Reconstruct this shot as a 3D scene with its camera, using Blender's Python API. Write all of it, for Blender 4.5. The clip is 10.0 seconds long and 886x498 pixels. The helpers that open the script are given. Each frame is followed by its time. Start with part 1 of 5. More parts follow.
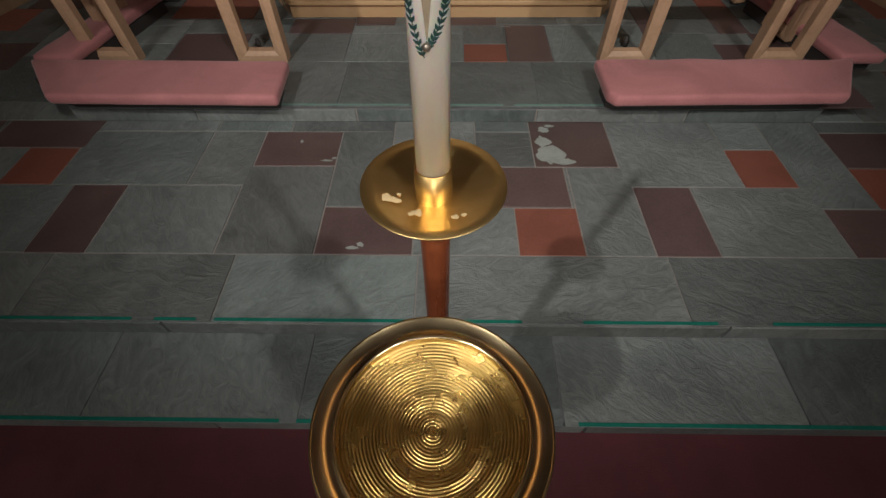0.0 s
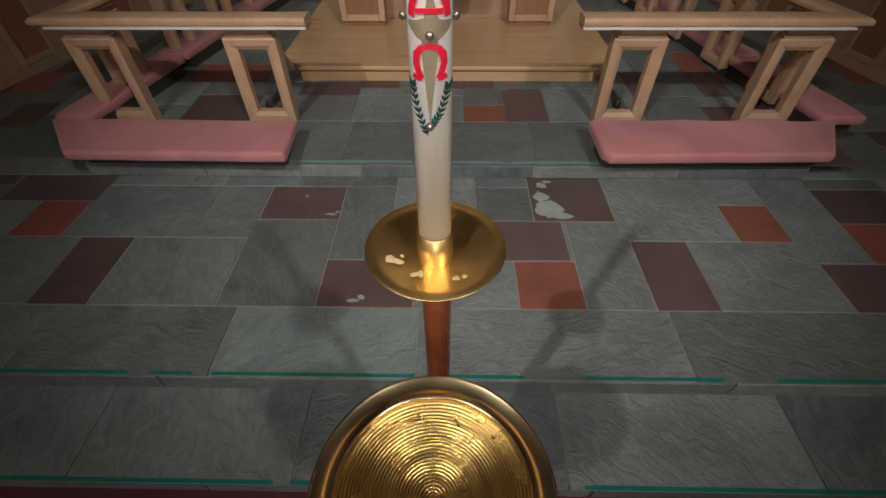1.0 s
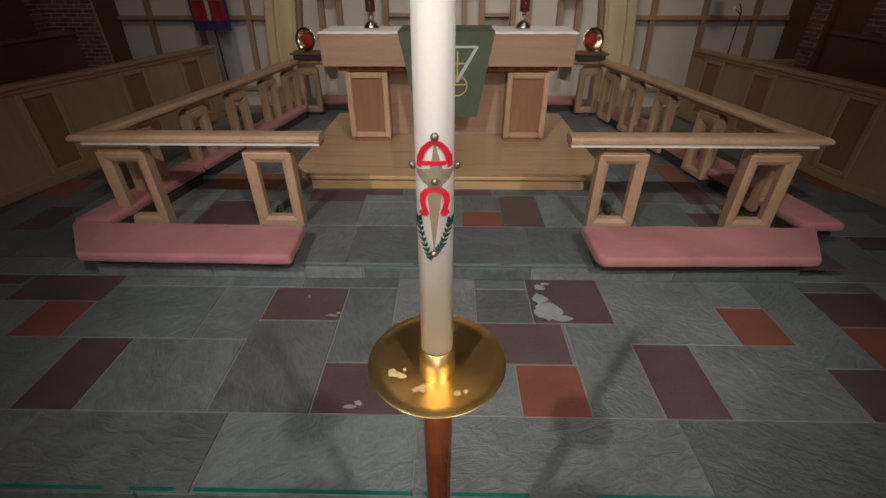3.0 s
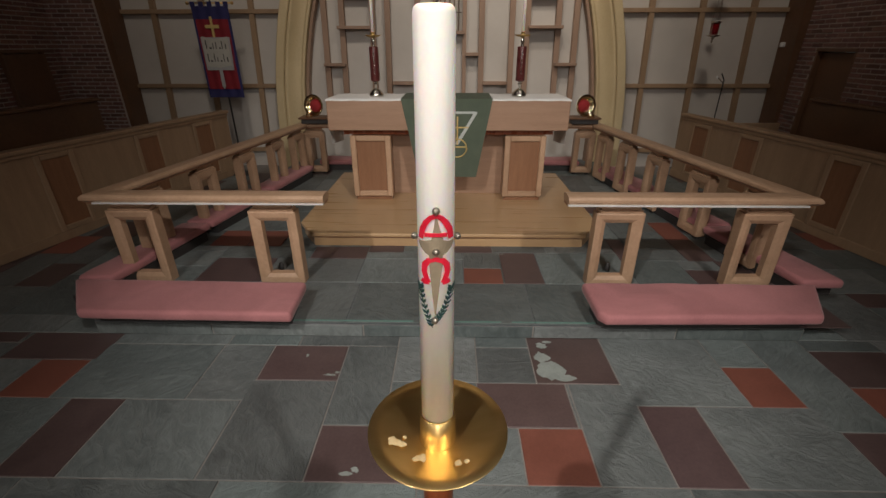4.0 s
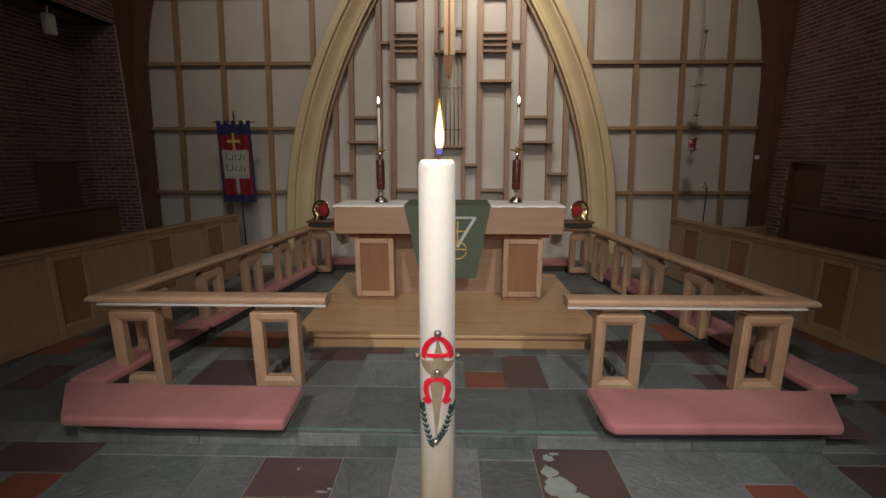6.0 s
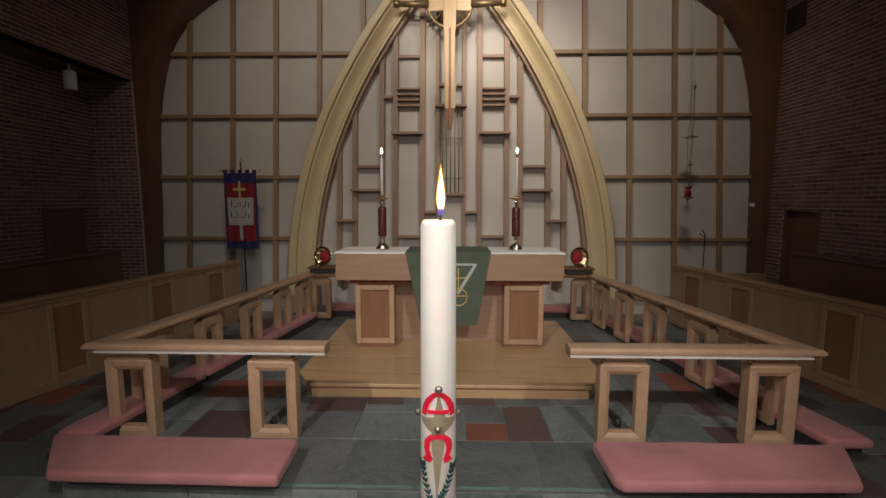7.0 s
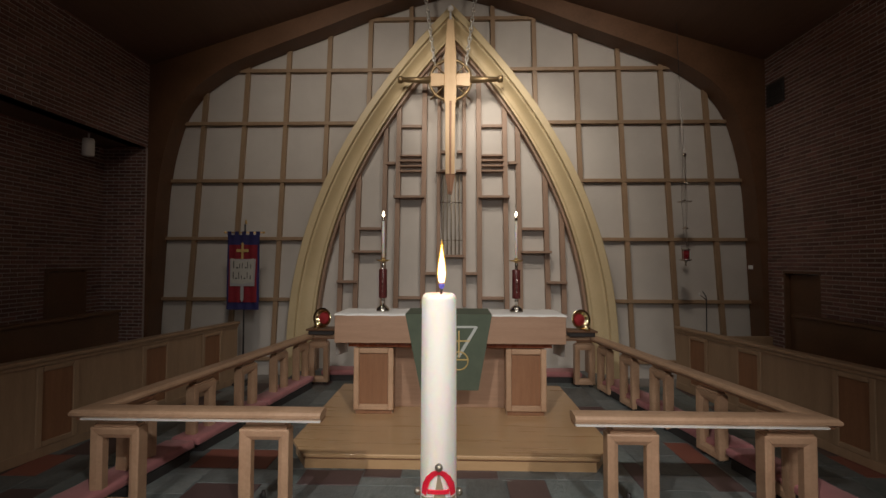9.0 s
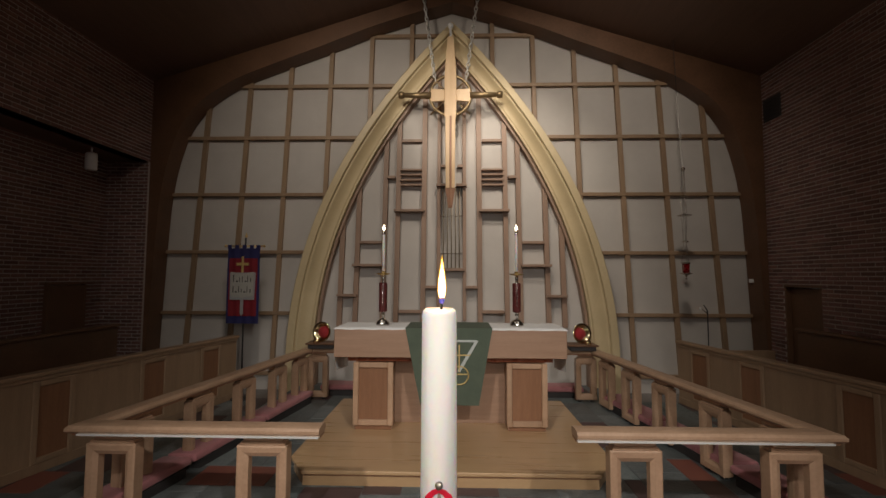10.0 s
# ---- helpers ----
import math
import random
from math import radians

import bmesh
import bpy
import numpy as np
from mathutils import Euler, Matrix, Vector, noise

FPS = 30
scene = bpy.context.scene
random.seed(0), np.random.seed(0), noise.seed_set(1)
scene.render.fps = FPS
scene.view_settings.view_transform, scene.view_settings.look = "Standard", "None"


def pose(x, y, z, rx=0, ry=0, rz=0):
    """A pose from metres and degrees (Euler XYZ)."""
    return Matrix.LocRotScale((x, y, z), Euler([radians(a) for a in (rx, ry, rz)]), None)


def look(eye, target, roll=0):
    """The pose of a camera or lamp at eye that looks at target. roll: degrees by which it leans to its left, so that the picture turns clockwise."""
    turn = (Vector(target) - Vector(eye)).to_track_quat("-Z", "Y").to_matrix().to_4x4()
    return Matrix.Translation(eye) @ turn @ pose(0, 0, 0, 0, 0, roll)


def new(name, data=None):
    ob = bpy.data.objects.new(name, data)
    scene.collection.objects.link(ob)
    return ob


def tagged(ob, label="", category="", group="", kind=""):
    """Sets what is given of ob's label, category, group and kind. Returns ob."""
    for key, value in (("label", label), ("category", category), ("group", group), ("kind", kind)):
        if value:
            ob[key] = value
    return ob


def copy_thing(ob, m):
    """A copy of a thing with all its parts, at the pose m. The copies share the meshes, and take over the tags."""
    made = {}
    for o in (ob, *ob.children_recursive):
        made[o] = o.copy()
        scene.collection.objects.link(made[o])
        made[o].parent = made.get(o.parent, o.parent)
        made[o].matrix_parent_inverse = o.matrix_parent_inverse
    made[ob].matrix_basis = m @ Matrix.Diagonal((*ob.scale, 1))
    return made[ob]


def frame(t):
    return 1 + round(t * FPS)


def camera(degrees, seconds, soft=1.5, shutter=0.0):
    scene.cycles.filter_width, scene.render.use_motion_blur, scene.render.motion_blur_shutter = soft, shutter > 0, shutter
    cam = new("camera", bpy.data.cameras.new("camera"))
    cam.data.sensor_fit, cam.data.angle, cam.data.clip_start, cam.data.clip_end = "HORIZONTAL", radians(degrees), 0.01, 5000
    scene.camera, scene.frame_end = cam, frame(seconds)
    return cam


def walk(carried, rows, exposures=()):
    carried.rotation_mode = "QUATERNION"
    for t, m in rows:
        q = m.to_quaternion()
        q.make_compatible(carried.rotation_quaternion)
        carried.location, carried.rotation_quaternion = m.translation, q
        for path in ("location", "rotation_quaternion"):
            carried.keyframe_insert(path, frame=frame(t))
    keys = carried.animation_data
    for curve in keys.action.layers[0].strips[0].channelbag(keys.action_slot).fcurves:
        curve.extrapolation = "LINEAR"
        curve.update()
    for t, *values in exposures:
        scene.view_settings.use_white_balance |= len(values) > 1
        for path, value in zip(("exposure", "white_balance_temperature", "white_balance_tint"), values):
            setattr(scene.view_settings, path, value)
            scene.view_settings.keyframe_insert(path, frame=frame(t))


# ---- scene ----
cam = camera(91.55, 10.0)
PATH = [
    (0, (0.047, 0.206, 1.641), (0.02, 1.438, 0.065), -0.6),
    (0.5, (0.046, 0.206, 1.654), (0.016, 1.532, 0.157), -0.5),
    (1, (0.046, 0.204, 1.667), (0.015, 1.609, 0.244), -0.4),
    (1.5, (0.045, 0.201, 1.679), (0.013, 1.681, 0.334), -0.4),
    (2, (0.045, 0.199, 1.69), (0.012, 1.745, 0.422), -0.3),
    (2.5, (0.044, 0.196, 1.701), (0.012, 1.816, 0.527), -0.1),
    (4, (0.043, 0.183, 1.735), (0.005, 1.992, 0.882), -0.1),
    (4.5, (0.043, 0.177, 1.748), (0.005, 2.042, 1.027), -0.0),
    (5, (0.043, 0.169, 1.758), (0.003, 2.072, 1.141), 0.0),
    (5.5, (0.043, 0.162, 1.767), (0.001, 2.091, 1.241), 0.0),
    (7, (0.043, 0.138, 1.793), (-0.005, 2.126, 1.573), 0.05),
    (7.5, (0.043, 0.133, 1.799), (-0.007, 2.128, 1.67), 0.1),
    (8, (0.043, 0.127, 1.804), (-0.008, 2.126, 1.752), 0.1),
    (8.5, (0.043, 0.122, 1.808), (-0.009, 2.121, 1.816), 0.15),
    (9, (0.043, 0.120, 1.810), (-0.008, 2.119, 1.869), 0.2),
    (9.5, (0.043, 0.119, 1.811), (-0.009, 2.116, 1.905), 0.2),
    (10, (0.043, 0.118, 1.812), (-0.009, 2.113, 1.933), 0.2),
]
walk(cam, [(t, look(eye, target, roll)) for t, eye, target, roll in PATH], ((0, 0.0), (2, 0.06), (5, 0.02), (7.5, -0.05), (10, -0.12)))

# ---- world and lights ----
world = bpy.data.worlds.new("world")
scene.world = world
world.use_nodes = True
world.node_tree.nodes["Background"].inputs[0].default_value = (0.9, 0.8, 0.7, 1)
world.node_tree.nodes["Background"].inputs[1].default_value = 0.02


def spot(name, eye, target, watts, cone, blend, radius, colour=(1.0, 0.935, 0.865)):
    data = bpy.data.lights.new(name, "SPOT")
    data.energy, data.spot_size, data.spot_blend, data.shadow_soft_size, data.color = watts, radians(cone), blend, radius, colour
    ob = new(name, data)
    ob.matrix_basis = look(eye, target)
    return ob


spot("nave_spot_lamp", (-2.0, -1.9, 5.2), (0.3, 3.35, 0.2), 700, 47, 0.9, 0.06)
spot("nave_spot_lamp", (2.0, -1.9, 5.2), (-0.05, 3.35, 0.2), 630, 52, 0.9, 0.12)
# Added fill beside the left nave spot, brightening the candle and bowl.
spot("font_fill_light", (-2.05, -1.95, 5.2), (0.0, 0.60, 0.98), 130, 20, 1.0, 0.06)
# Added frontal fill from the unseen rear, no real fitting there.
spot("rear_fill_light", (0.3, -8.4, 4.2), (0.0, 4.6, 1.1), 745, 28, 1.0, 0.25)
WARM = (1.0, 0.875, 0.735)
spot("cross_spot_lamp", (-0.9, -0.9, 5.3), (-0.02, 6.62, 4.45), 1150, 17, 1.0, 0.16, WARM)
spot("arch_spot_lamp", (0.5, 4.6, 5.5), (0.95, 6.9, 3.3), 250, 66, 1.0, 0.22, WARM)
# Two added wide fills, standing in for ambient light on the upper walls.
spot("wall_fill_light", (-1.6, 3.4, 5.5), (-1.4, 7.0, 3.35), 205, 106, 1.0, 0.2, WARM)
spot("wall_fill_light", (1.8, 3.4, 5.5), (1.7, 7.0, 3.35), 225, 106, 1.0, 0.2, WARM)


# Unseen discs added over the nave as soft fill and brass reflections.
def nave_fill(x, y, watts):
    data = bpy.data.lights.new("nave_fill_light", "AREA")
    data.shape, data.size, data.energy, data.color = "DISK", 0.7, watts, (1.0, 0.93, 0.85)
    new("nave_fill_light", data).matrix_basis = pose(x, y, 4.4)


for px_, py_ in ((-2.8, -2.4), (2.8, -2.4), (-2.8, -5.4), (2.8, -5.4)):
    nave_fill(px_, py_, 38)


# ---- materials ----
def nodes_of(name):
    m = bpy.data.materials.new(name)
    m.use_nodes = True
    return m, m.node_tree.nodes, m.node_tree.links, m.node_tree.nodes["Principled BSDF"]


def surface(name, a, b, rough=0.6, metal=0.0, scale=8.0, stretch=(1, 1, 1), bump=0.15, fine=60.0, spread=0.0, rough_var=0.12, hue=0.0, contrast=(0.3, 0.7), coat=0.0, distortion=0.0):
    """Two-tone surface: a broad mottling, a fine grain with relief, and a shift from piece to piece (spread)."""
    m, n, l, p = nodes_of(name)
    tc = n.new("ShaderNodeTexCoord")
    mp = n.new("ShaderNodeMapping")
    mp.inputs["Scale"].default_value = stretch
    info = n.new("ShaderNodeObjectInfo")
    shift = n.new("ShaderNodeVectorMath")
    shift.operation = "MULTIPLY_ADD"
    shift.inputs[1].default_value = (7.3, 5.1, 3.7)
    l.new(info.outputs["Random"], shift.inputs[0])
    l.new(tc.outputs["Object"], shift.inputs[2])
    l.new(shift.outputs[0], mp.inputs["Vector"])
    big = n.new("ShaderNodeTexNoise")
    big.inputs["Scale"].default_value, big.inputs["Detail"].default_value, big.inputs["Roughness"].default_value = scale, 6, 0.6
    big.inputs["Distortion"].default_value = distortion
    l.new(mp.outputs[0], big.inputs["Vector"])
    small = n.new("ShaderNodeTexNoise")
    small.inputs["Scale"].default_value, small.inputs["Detail"].default_value = fine, 4
    l.new(mp.outputs[0], small.inputs["Vector"])
    ramp = n.new("ShaderNodeValToRGB")
    ramp.color_ramp.elements[0].position, ramp.color_ramp.elements[1].position = contrast
    ramp.color_ramp.elements[0].color, ramp.color_ramp.elements[1].color = (*a, 1), (*b, 1)
    mixf = n.new("ShaderNodeMath")
    mixf.operation = "MULTIPLY_ADD"
    mixf.inputs[1].default_value = 0.35
    add = n.new("ShaderNodeMath")
    add.operation = "MULTIPLY_ADD"
    add.inputs[1].default_value = 0.65
    l.new(small.outputs["Fac"], mixf.inputs[0])
    l.new(big.outputs["Fac"], add.inputs[0])
    add.inputs[2].default_value = 0.0
    l.new(add.outputs[0], mixf.inputs[2])
    l.new(mixf.outputs[0], ramp.inputs["Fac"])
    hsv = n.new("ShaderNodeHueSaturation")
    l.new(ramp.outputs["Color"], hsv.inputs["Color"])
    if spread:
        val = n.new("ShaderNodeMapRange")
        val.inputs["To Min"].default_value, val.inputs["To Max"].default_value = 1 - spread, 1 + spread
        l.new(info.outputs["Random"], val.inputs["Value"])
        l.new(val.outputs[0], hsv.inputs["Value"])
    if hue:
        hv = n.new("ShaderNodeMapRange")
        hv.inputs["To Min"].default_value, hv.inputs["To Max"].default_value = 0.5 - hue, 0.5 + hue
        w = n.new("ShaderNodeMath")
        w.operation = "FRACT"
        w2 = n.new("ShaderNodeMath")
        w2.operation = "MULTIPLY"
        w2.inputs[1].default_value = 37.7
        l.new(info.outputs["Random"], w2.inputs[0])
        l.new(w2.outputs[0], w.inputs[0])
        l.new(w.outputs[0], hv.inputs["Value"])
        l.new(hv.outputs[0], hsv.inputs["Hue"])
    l.new(hsv.outputs["Color"], p.inputs["Base Color"])
    rr = n.new("ShaderNodeMapRange")
    rr.inputs["To Min"].default_value, rr.inputs["To Max"].default_value = max(rough - rough_var, 0.02), min(rough + rough_var, 1)
    l.new(big.outputs["Fac"], rr.inputs["Value"])
    l.new(rr.outputs[0], p.inputs["Roughness"])
    p.inputs["Metallic"].default_value = metal
    p.inputs["Coat Weight"].default_value = coat
    if bump:
        bp = n.new("ShaderNodeBump")
        bp.inputs["Strength"].default_value, bp.inputs["Distance"].default_value = bump, 0.01
        l.new(mixf.outputs[0], bp.inputs["Height"])
        l.new(bp.outputs[0], p.inputs["Normal"])
    return m


def riven_slate(name, dark, mid, pale):
    """Riven slate: broad clouding, wavy cleavage veins turned differently in each piece, fine grain."""
    m, n, l, p = nodes_of(name)
    tc, info = n.new("ShaderNodeTexCoord"), n.new("ShaderNodeObjectInfo")
    rot = n.new("ShaderNodeVectorRotate")
    rot.rotation_type = "Z_AXIS"
    ang = n.new("ShaderNodeMath")
    ang.operation = "MULTIPLY"
    ang.inputs[1].default_value = 19.0
    l.new(info.outputs["Random"], ang.inputs[0])
    l.new(ang.outputs[0], rot.inputs["Angle"])
    l.new(tc.outputs["Object"], rot.inputs["Vector"])
    off = n.new("ShaderNodeVectorMath")
    off.operation = "MULTIPLY_ADD"
    off.inputs[1].default_value = (9.1, 6.3, 4.7)
    l.new(info.outputs["Random"], off.inputs[0])
    l.new(rot.outputs[0], off.inputs[2])
    mp = n.new("ShaderNodeMapping")
    mp.inputs["Scale"].default_value = (1.0, 1.9, 1.0)
    l.new(off.outputs[0], mp.inputs["Vector"])

    def noise_tex(scale, detail, distortion, source):
        t = n.new("ShaderNodeTexNoise")
        t.inputs["Scale"].default_value, t.inputs["Detail"].default_value, t.inputs["Distortion"].default_value = scale, detail, distortion
        t.inputs["Roughness"].default_value = 0.62
        l.new(source, t.inputs["Vector"])
        return t

    cloud = noise_tex(2.2, 5, 0.6, off.outputs[0])
    vein = noise_tex(7.5, 12, 2.1, mp.outputs[0])
    grain = noise_tex(70, 4, 0, off.outputs[0])
    r1 = n.new("ShaderNodeValToRGB")
    r1.color_ramp.elements[0].position, r1.color_ramp.elements[1].position = 0.32, 0.68
    r1.color_ramp.elements[0].color, r1.color_ramp.elements[1].color = (*dark, 1), (*mid, 1)
    l.new(cloud.outputs["Fac"], r1.inputs["Fac"])
    r2 = n.new("ShaderNodeMapRange")
    r2.inputs["From Min"].default_value, r2.inputs["From Max"].default_value = 0.50, 0.78
    r2.inputs["To Max"].default_value = 0.5
    l.new(vein.outputs["Fac"], r2.inputs["Value"])
    mx = n.new("ShaderNodeMixRGB")
    mx.inputs["Color2"].default_value = (*pale, 1)
    l.new(r2.outputs[0], mx.inputs["Fac"])
    l.new(r1.outputs["Color"], mx.inputs["Color1"])
    r3 = n.new("ShaderNodeMapRange")
    r3.inputs["From Min"].default_value, r3.inputs["From Max"].default_value = 0.25, 0.48
    r3.inputs["To Min"].default_value, r3.inputs["To Max"].default_value = 0.72, 1.0
    l.new(vein.outputs["Fac"], r3.inputs["Value"])
    hsv = n.new("ShaderNodeHueSaturation")
    l.new(mx.outputs["Color"], hsv.inputs["Color"])
    val = n.new("ShaderNodeMapRange")
    val.inputs["To Min"].default_value, val.inputs["To Max"].default_value = 0.74, 1.22
    l.new(info.outputs["Random"], val.inputs["Value"])
    mul = n.new("ShaderNodeMath")
    mul.operation = "MULTIPLY"
    l.new(val.outputs[0], mul.inputs[0])
    l.new(r3.outputs[0], mul.inputs[1])
    l.new(mul.outputs[0], hsv.inputs["Value"])
    fr = n.new("ShaderNodeMath")
    fr.operation = "FRACT"
    l.new(ang.outputs[0], fr.inputs[0])
    sat = n.new("ShaderNodeMapRange")
    sat.inputs["To Min"].default_value, sat.inputs["To Max"].default_value = 0.55, 1.25
    l.new(fr.outputs[0], sat.inputs["Value"])
    l.new(sat.outputs[0], hsv.inputs["Saturation"])
    l.new(hsv.outputs["Color"], p.inputs["Base Color"])
    rr = n.new("ShaderNodeMapRange")
    rr.inputs["To Min"].default_value, rr.inputs["To Max"].default_value = 0.38, 0.62
    l.new(cloud.outputs["Fac"], rr.inputs["Value"])
    l.new(rr.outputs[0], p.inputs["Roughness"])
    h = n.new("ShaderNodeMath")
    h.operation = "MULTIPLY_ADD"
    h.inputs[1].default_value = 0.25
    l.new(grain.outputs["Fac"], h.inputs[0])
    l.new(vein.outputs["Fac"], h.inputs[2])
    bp = n.new("ShaderNodeBump")
    bp.inputs["Strength"].default_value, bp.inputs["Distance"].default_value = 0.8, 0.014
    l.new(h.outputs[0], bp.inputs["Height"])
    l.new(bp.outputs[0], p.inputs["Normal"])
    return m


SLATE = riven_slate("green_slate", (0.101, 0.118, 0.119), (0.162, 0.187, 0.186), (0.246, 0.275, 0.270))
SLATE_PURPLE = surface("purple_slate", (0.066, 0.042, 0.042), (0.112, 0.074, 0.072), 0.45, scale=5, fine=70, bump=0.12, spread=0.15, hue=0.012)
SLATE_RED = surface("red_slate", (0.17, 0.06, 0.042), (0.24, 0.085, 0.06), 0.5, scale=6, fine=80, bump=0.12, spread=0.1)
PALE = surface("pale_worn_slate", (0.22, 0.25, 0.235), (0.33, 0.36, 0.34), 0.6, scale=12, bump=0.3)
GROUT = surface("grout", (0.19, 0.175, 0.165), (0.30, 0.275, 0.255), 0.85, scale=9, bump=0.3)
RISER = surface("slate_riser", (0.10, 0.11, 0.118), (0.17, 0.18, 0.19), 0.5, scale=4, stretch=(1, 1, 3), bump=0.3)
CARPET = surface("maroon_carpet", (0.06, 0.013, 0.018), (0.105, 0.024, 0.032), 0.95, scale=5, fine=240, bump=0.7)
TAPE = surface("green_tape", (0.0, 0.10, 0.077), (0.01, 0.17, 0.13), 0.4, scale=20, bump=0.05)
PALE_TAPE = surface("faded_tape", (0.10, 0.21, 0.185), (0.16, 0.28, 0.25), 0.45, scale=20, bump=0.05)
OAK = surface("light_oak", (0.36, 0.225, 0.14), (0.51, 0.335, 0.22), 0.38, scale=5, stretch=(1, 1, 1), fine=45, bump=0.06, spread=0.08, rough_var=0.06)
OAK_FLOOR = surface("golden_oak_floor", (0.43, 0.27, 0.14), (0.53, 0.345, 0.185), 0.3, scale=3, stretch=(0.3, 5, 1), fine=40, bump=0.05, spread=0.07, coat=0.3)
OAK_RED = surface("warm_oak_panel", (0.21, 0.10, 0.052), (0.32, 0.16, 0.085), 0.42, scale=4, stretch=(5, 5, 0.4), fine=50, bump=0.06, spread=0.06)
OAK_ALTAR = surface("pinkish_oak", (0.31, 0.19, 0.125), (0.42, 0.265, 0.18), 0.42, scale=4, stretch=(0.4, 5, 5), fine=50, bump=0.05)
STALL = surface("stall_oak", (0.28, 0.185, 0.115), (0.40, 0.27, 0.17), 0.45, scale=3, stretch=(4, 4, 0.4), fine=50, bump=0.06, spread=0.06)
BEAM = surface("laminated_beam_wood", (0.10, 0.050, 0.026), (0.17, 0.085, 0.045), 0.5, scale=3, stretch=(1, 1, 1), fine=40, bump=0.08)
CEIL = surface("dark_ceiling_boards", (0.115, 0.067, 0.047), (0.17, 0.10, 0.07), 0.7, scale=3, stretch=(6, 0.4, 6), bump=0.2)
BATTEN = surface("batten_oak", (0.25, 0.165, 0.10), (0.36, 0.245, 0.152), 0.5, scale=5, stretch=(3, 3, 0.5), bump=0.06, spread=0.08)
REREDOS = surface("reredos_oak", (0.24, 0.155, 0.108), (0.35, 0.235, 0.17), 0.5, scale=5, stretch=(3, 3, 0.5), bump=0.06, spread=0.08)
GOLD_PAINT = surface("beige_gold_moulding", (0.50, 0.40, 0.235), (0.63, 0.515, 0.315), 0.48, scale=2, bump=0.05)
PLASTER = surface("grey_wall_cloth", (0.47, 0.44, 0.41), (0.58, 0.55, 0.515), 0.9, scale=1.6, fine=160, bump=0.12)
UNSEEN_WALL = surface("cream_unseen_wall", (0.45, 0.38, 0.30), (0.55, 0.47, 0.38), 0.85, scale=1, bump=0.1)
BRICK = surface("brown_brick", (0.135, 0.070, 0.060), (0.23, 0.122, 0.102), 0.85, scale=14, fine=90, bump=0.6, spread=0.3, hue=0.01)
MORTAR = surface("mortar", (0.36, 0.31, 0.29), (0.46, 0.40, 0.375), 0.9, scale=30, bump=0.4)
PINK = surface("rose_velvet", (0.32, 0.125, 0.132), (0.50, 0.208, 0.215), 0.85, scale=3.2, fine=150, bump=0.3, spread=0.06, distortion=0.8)
p_ = PINK.node_tree.nodes["Principled BSDF"]
p_.inputs["Sheen Weight"].default_value, p_.inputs["Sheen Roughness"].default_value = 0.25, 0.4
DARK = surface("dark_base", (0.022, 0.02, 0.02), (0.045, 0.04, 0.04), 0.6, scale=10)
CROSS_OAK = surface("pale_varnished_oak", (0.54, 0.37, 0.21), (0.66, 0.48, 0.29), 0.4, scale=4, stretch=(5, 5, 0.4), fine=50, bump=0.05)
BRASS_OLD = surface("aged_brass", (0.22, 0.155, 0.085), (0.32, 0.235, 0.13), 0.42, 0.75, scale=9, fine=120, bump=0.04, rough_var=0.08)
BRASS = surface("polished_brass", (0.70, 0.47, 0.17), (0.82, 0.58, 0.25), 0.36, 1.0, scale=6, fine=120, bump=0.03, rough_var=0.08)
BRASS_SPUN = surface("spun_brass", (0.45, 0.29, 0.085), (0.63, 0.43, 0.15), 0.27, 1.0, scale=11, fine=300, bump=0.24, rough_var=0.08)
BRASS_MIRROR = surface("mirror_brass", (0.66, 0.52, 0.31), (0.76, 0.61, 0.38), 0.14, 1.0, scale=5, fine=60, bump=0.01, rough_var=0.03)
BRASS_RIM = surface("hand_worn_brass", (0.60, 0.47, 0.27), (0.74, 0.59, 0.36), 0.21, 1.0, scale=9, fine=40, bump=0.02, rough_var=0.1)
BRASS_SAUCER = surface("saucer_brass", (0.76, 0.52, 0.20), (0.88, 0.64, 0.29), 0.35, 1.0, scale=5, fine=24, bump=0.05, rough_var=0.1, stretch=(1, 2.5, 1))
SILVER = surface("nickel", (0.52, 0.50, 0.46), (0.66, 0.63, 0.58), 0.22, 1.0, scale=8, bump=0.02)
PEWTER = surface("pewter", (0.26, 0.23, 0.19), (0.36, 0.32, 0.27), 0.35, 0.8, scale=30, bump=0.05)
PEWTER_FLAT = surface("bronze_paint", (0.25, 0.20, 0.14), (0.33, 0.27, 0.19), 0.45, 0.2, scale=60, bump=0.02)
RED_WAX = surface("crimson_wax", (0.58, 0.008, 0.03), (0.68, 0.02, 0.05), 0.45, scale=30, bump=0.03)
LEAF = surface("dark_green_wax", (0.012, 0.038, 0.036), (0.022, 0.06, 0.055), 0.5, scale=50, bump=0.05)
MAHOGANY = surface("mahogany", (0.13, 0.032, 0.012), (0.22, 0.062, 0.025), 0.28, scale=6, stretch=(4, 4, 0.5), bump=0.04, coat=0.3)
GREEN_CLOTH = surface("green_brocade", (0.066, 0.088, 0.062), (0.102, 0.128, 0.09), 0.8, scale=8, fine=220, bump=0.2)
GOLD_THREAD = surface("gold_thread", (0.55, 0.40, 0.14), (0.68, 0.52, 0.22), 0.5, 0.3, scale=60, bump=0.2)
PALE_THREAD = surface("pale_thread", (0.42, 0.46, 0.44), (0.52, 0.55, 0.53), 0.7, scale=60, bump=0.2)
LINEN = surface("white_linen", (0.74, 0.73, 0.71), (0.82, 0.81, 0.79), 0.85, scale=9, fine=200, bump=0.15)
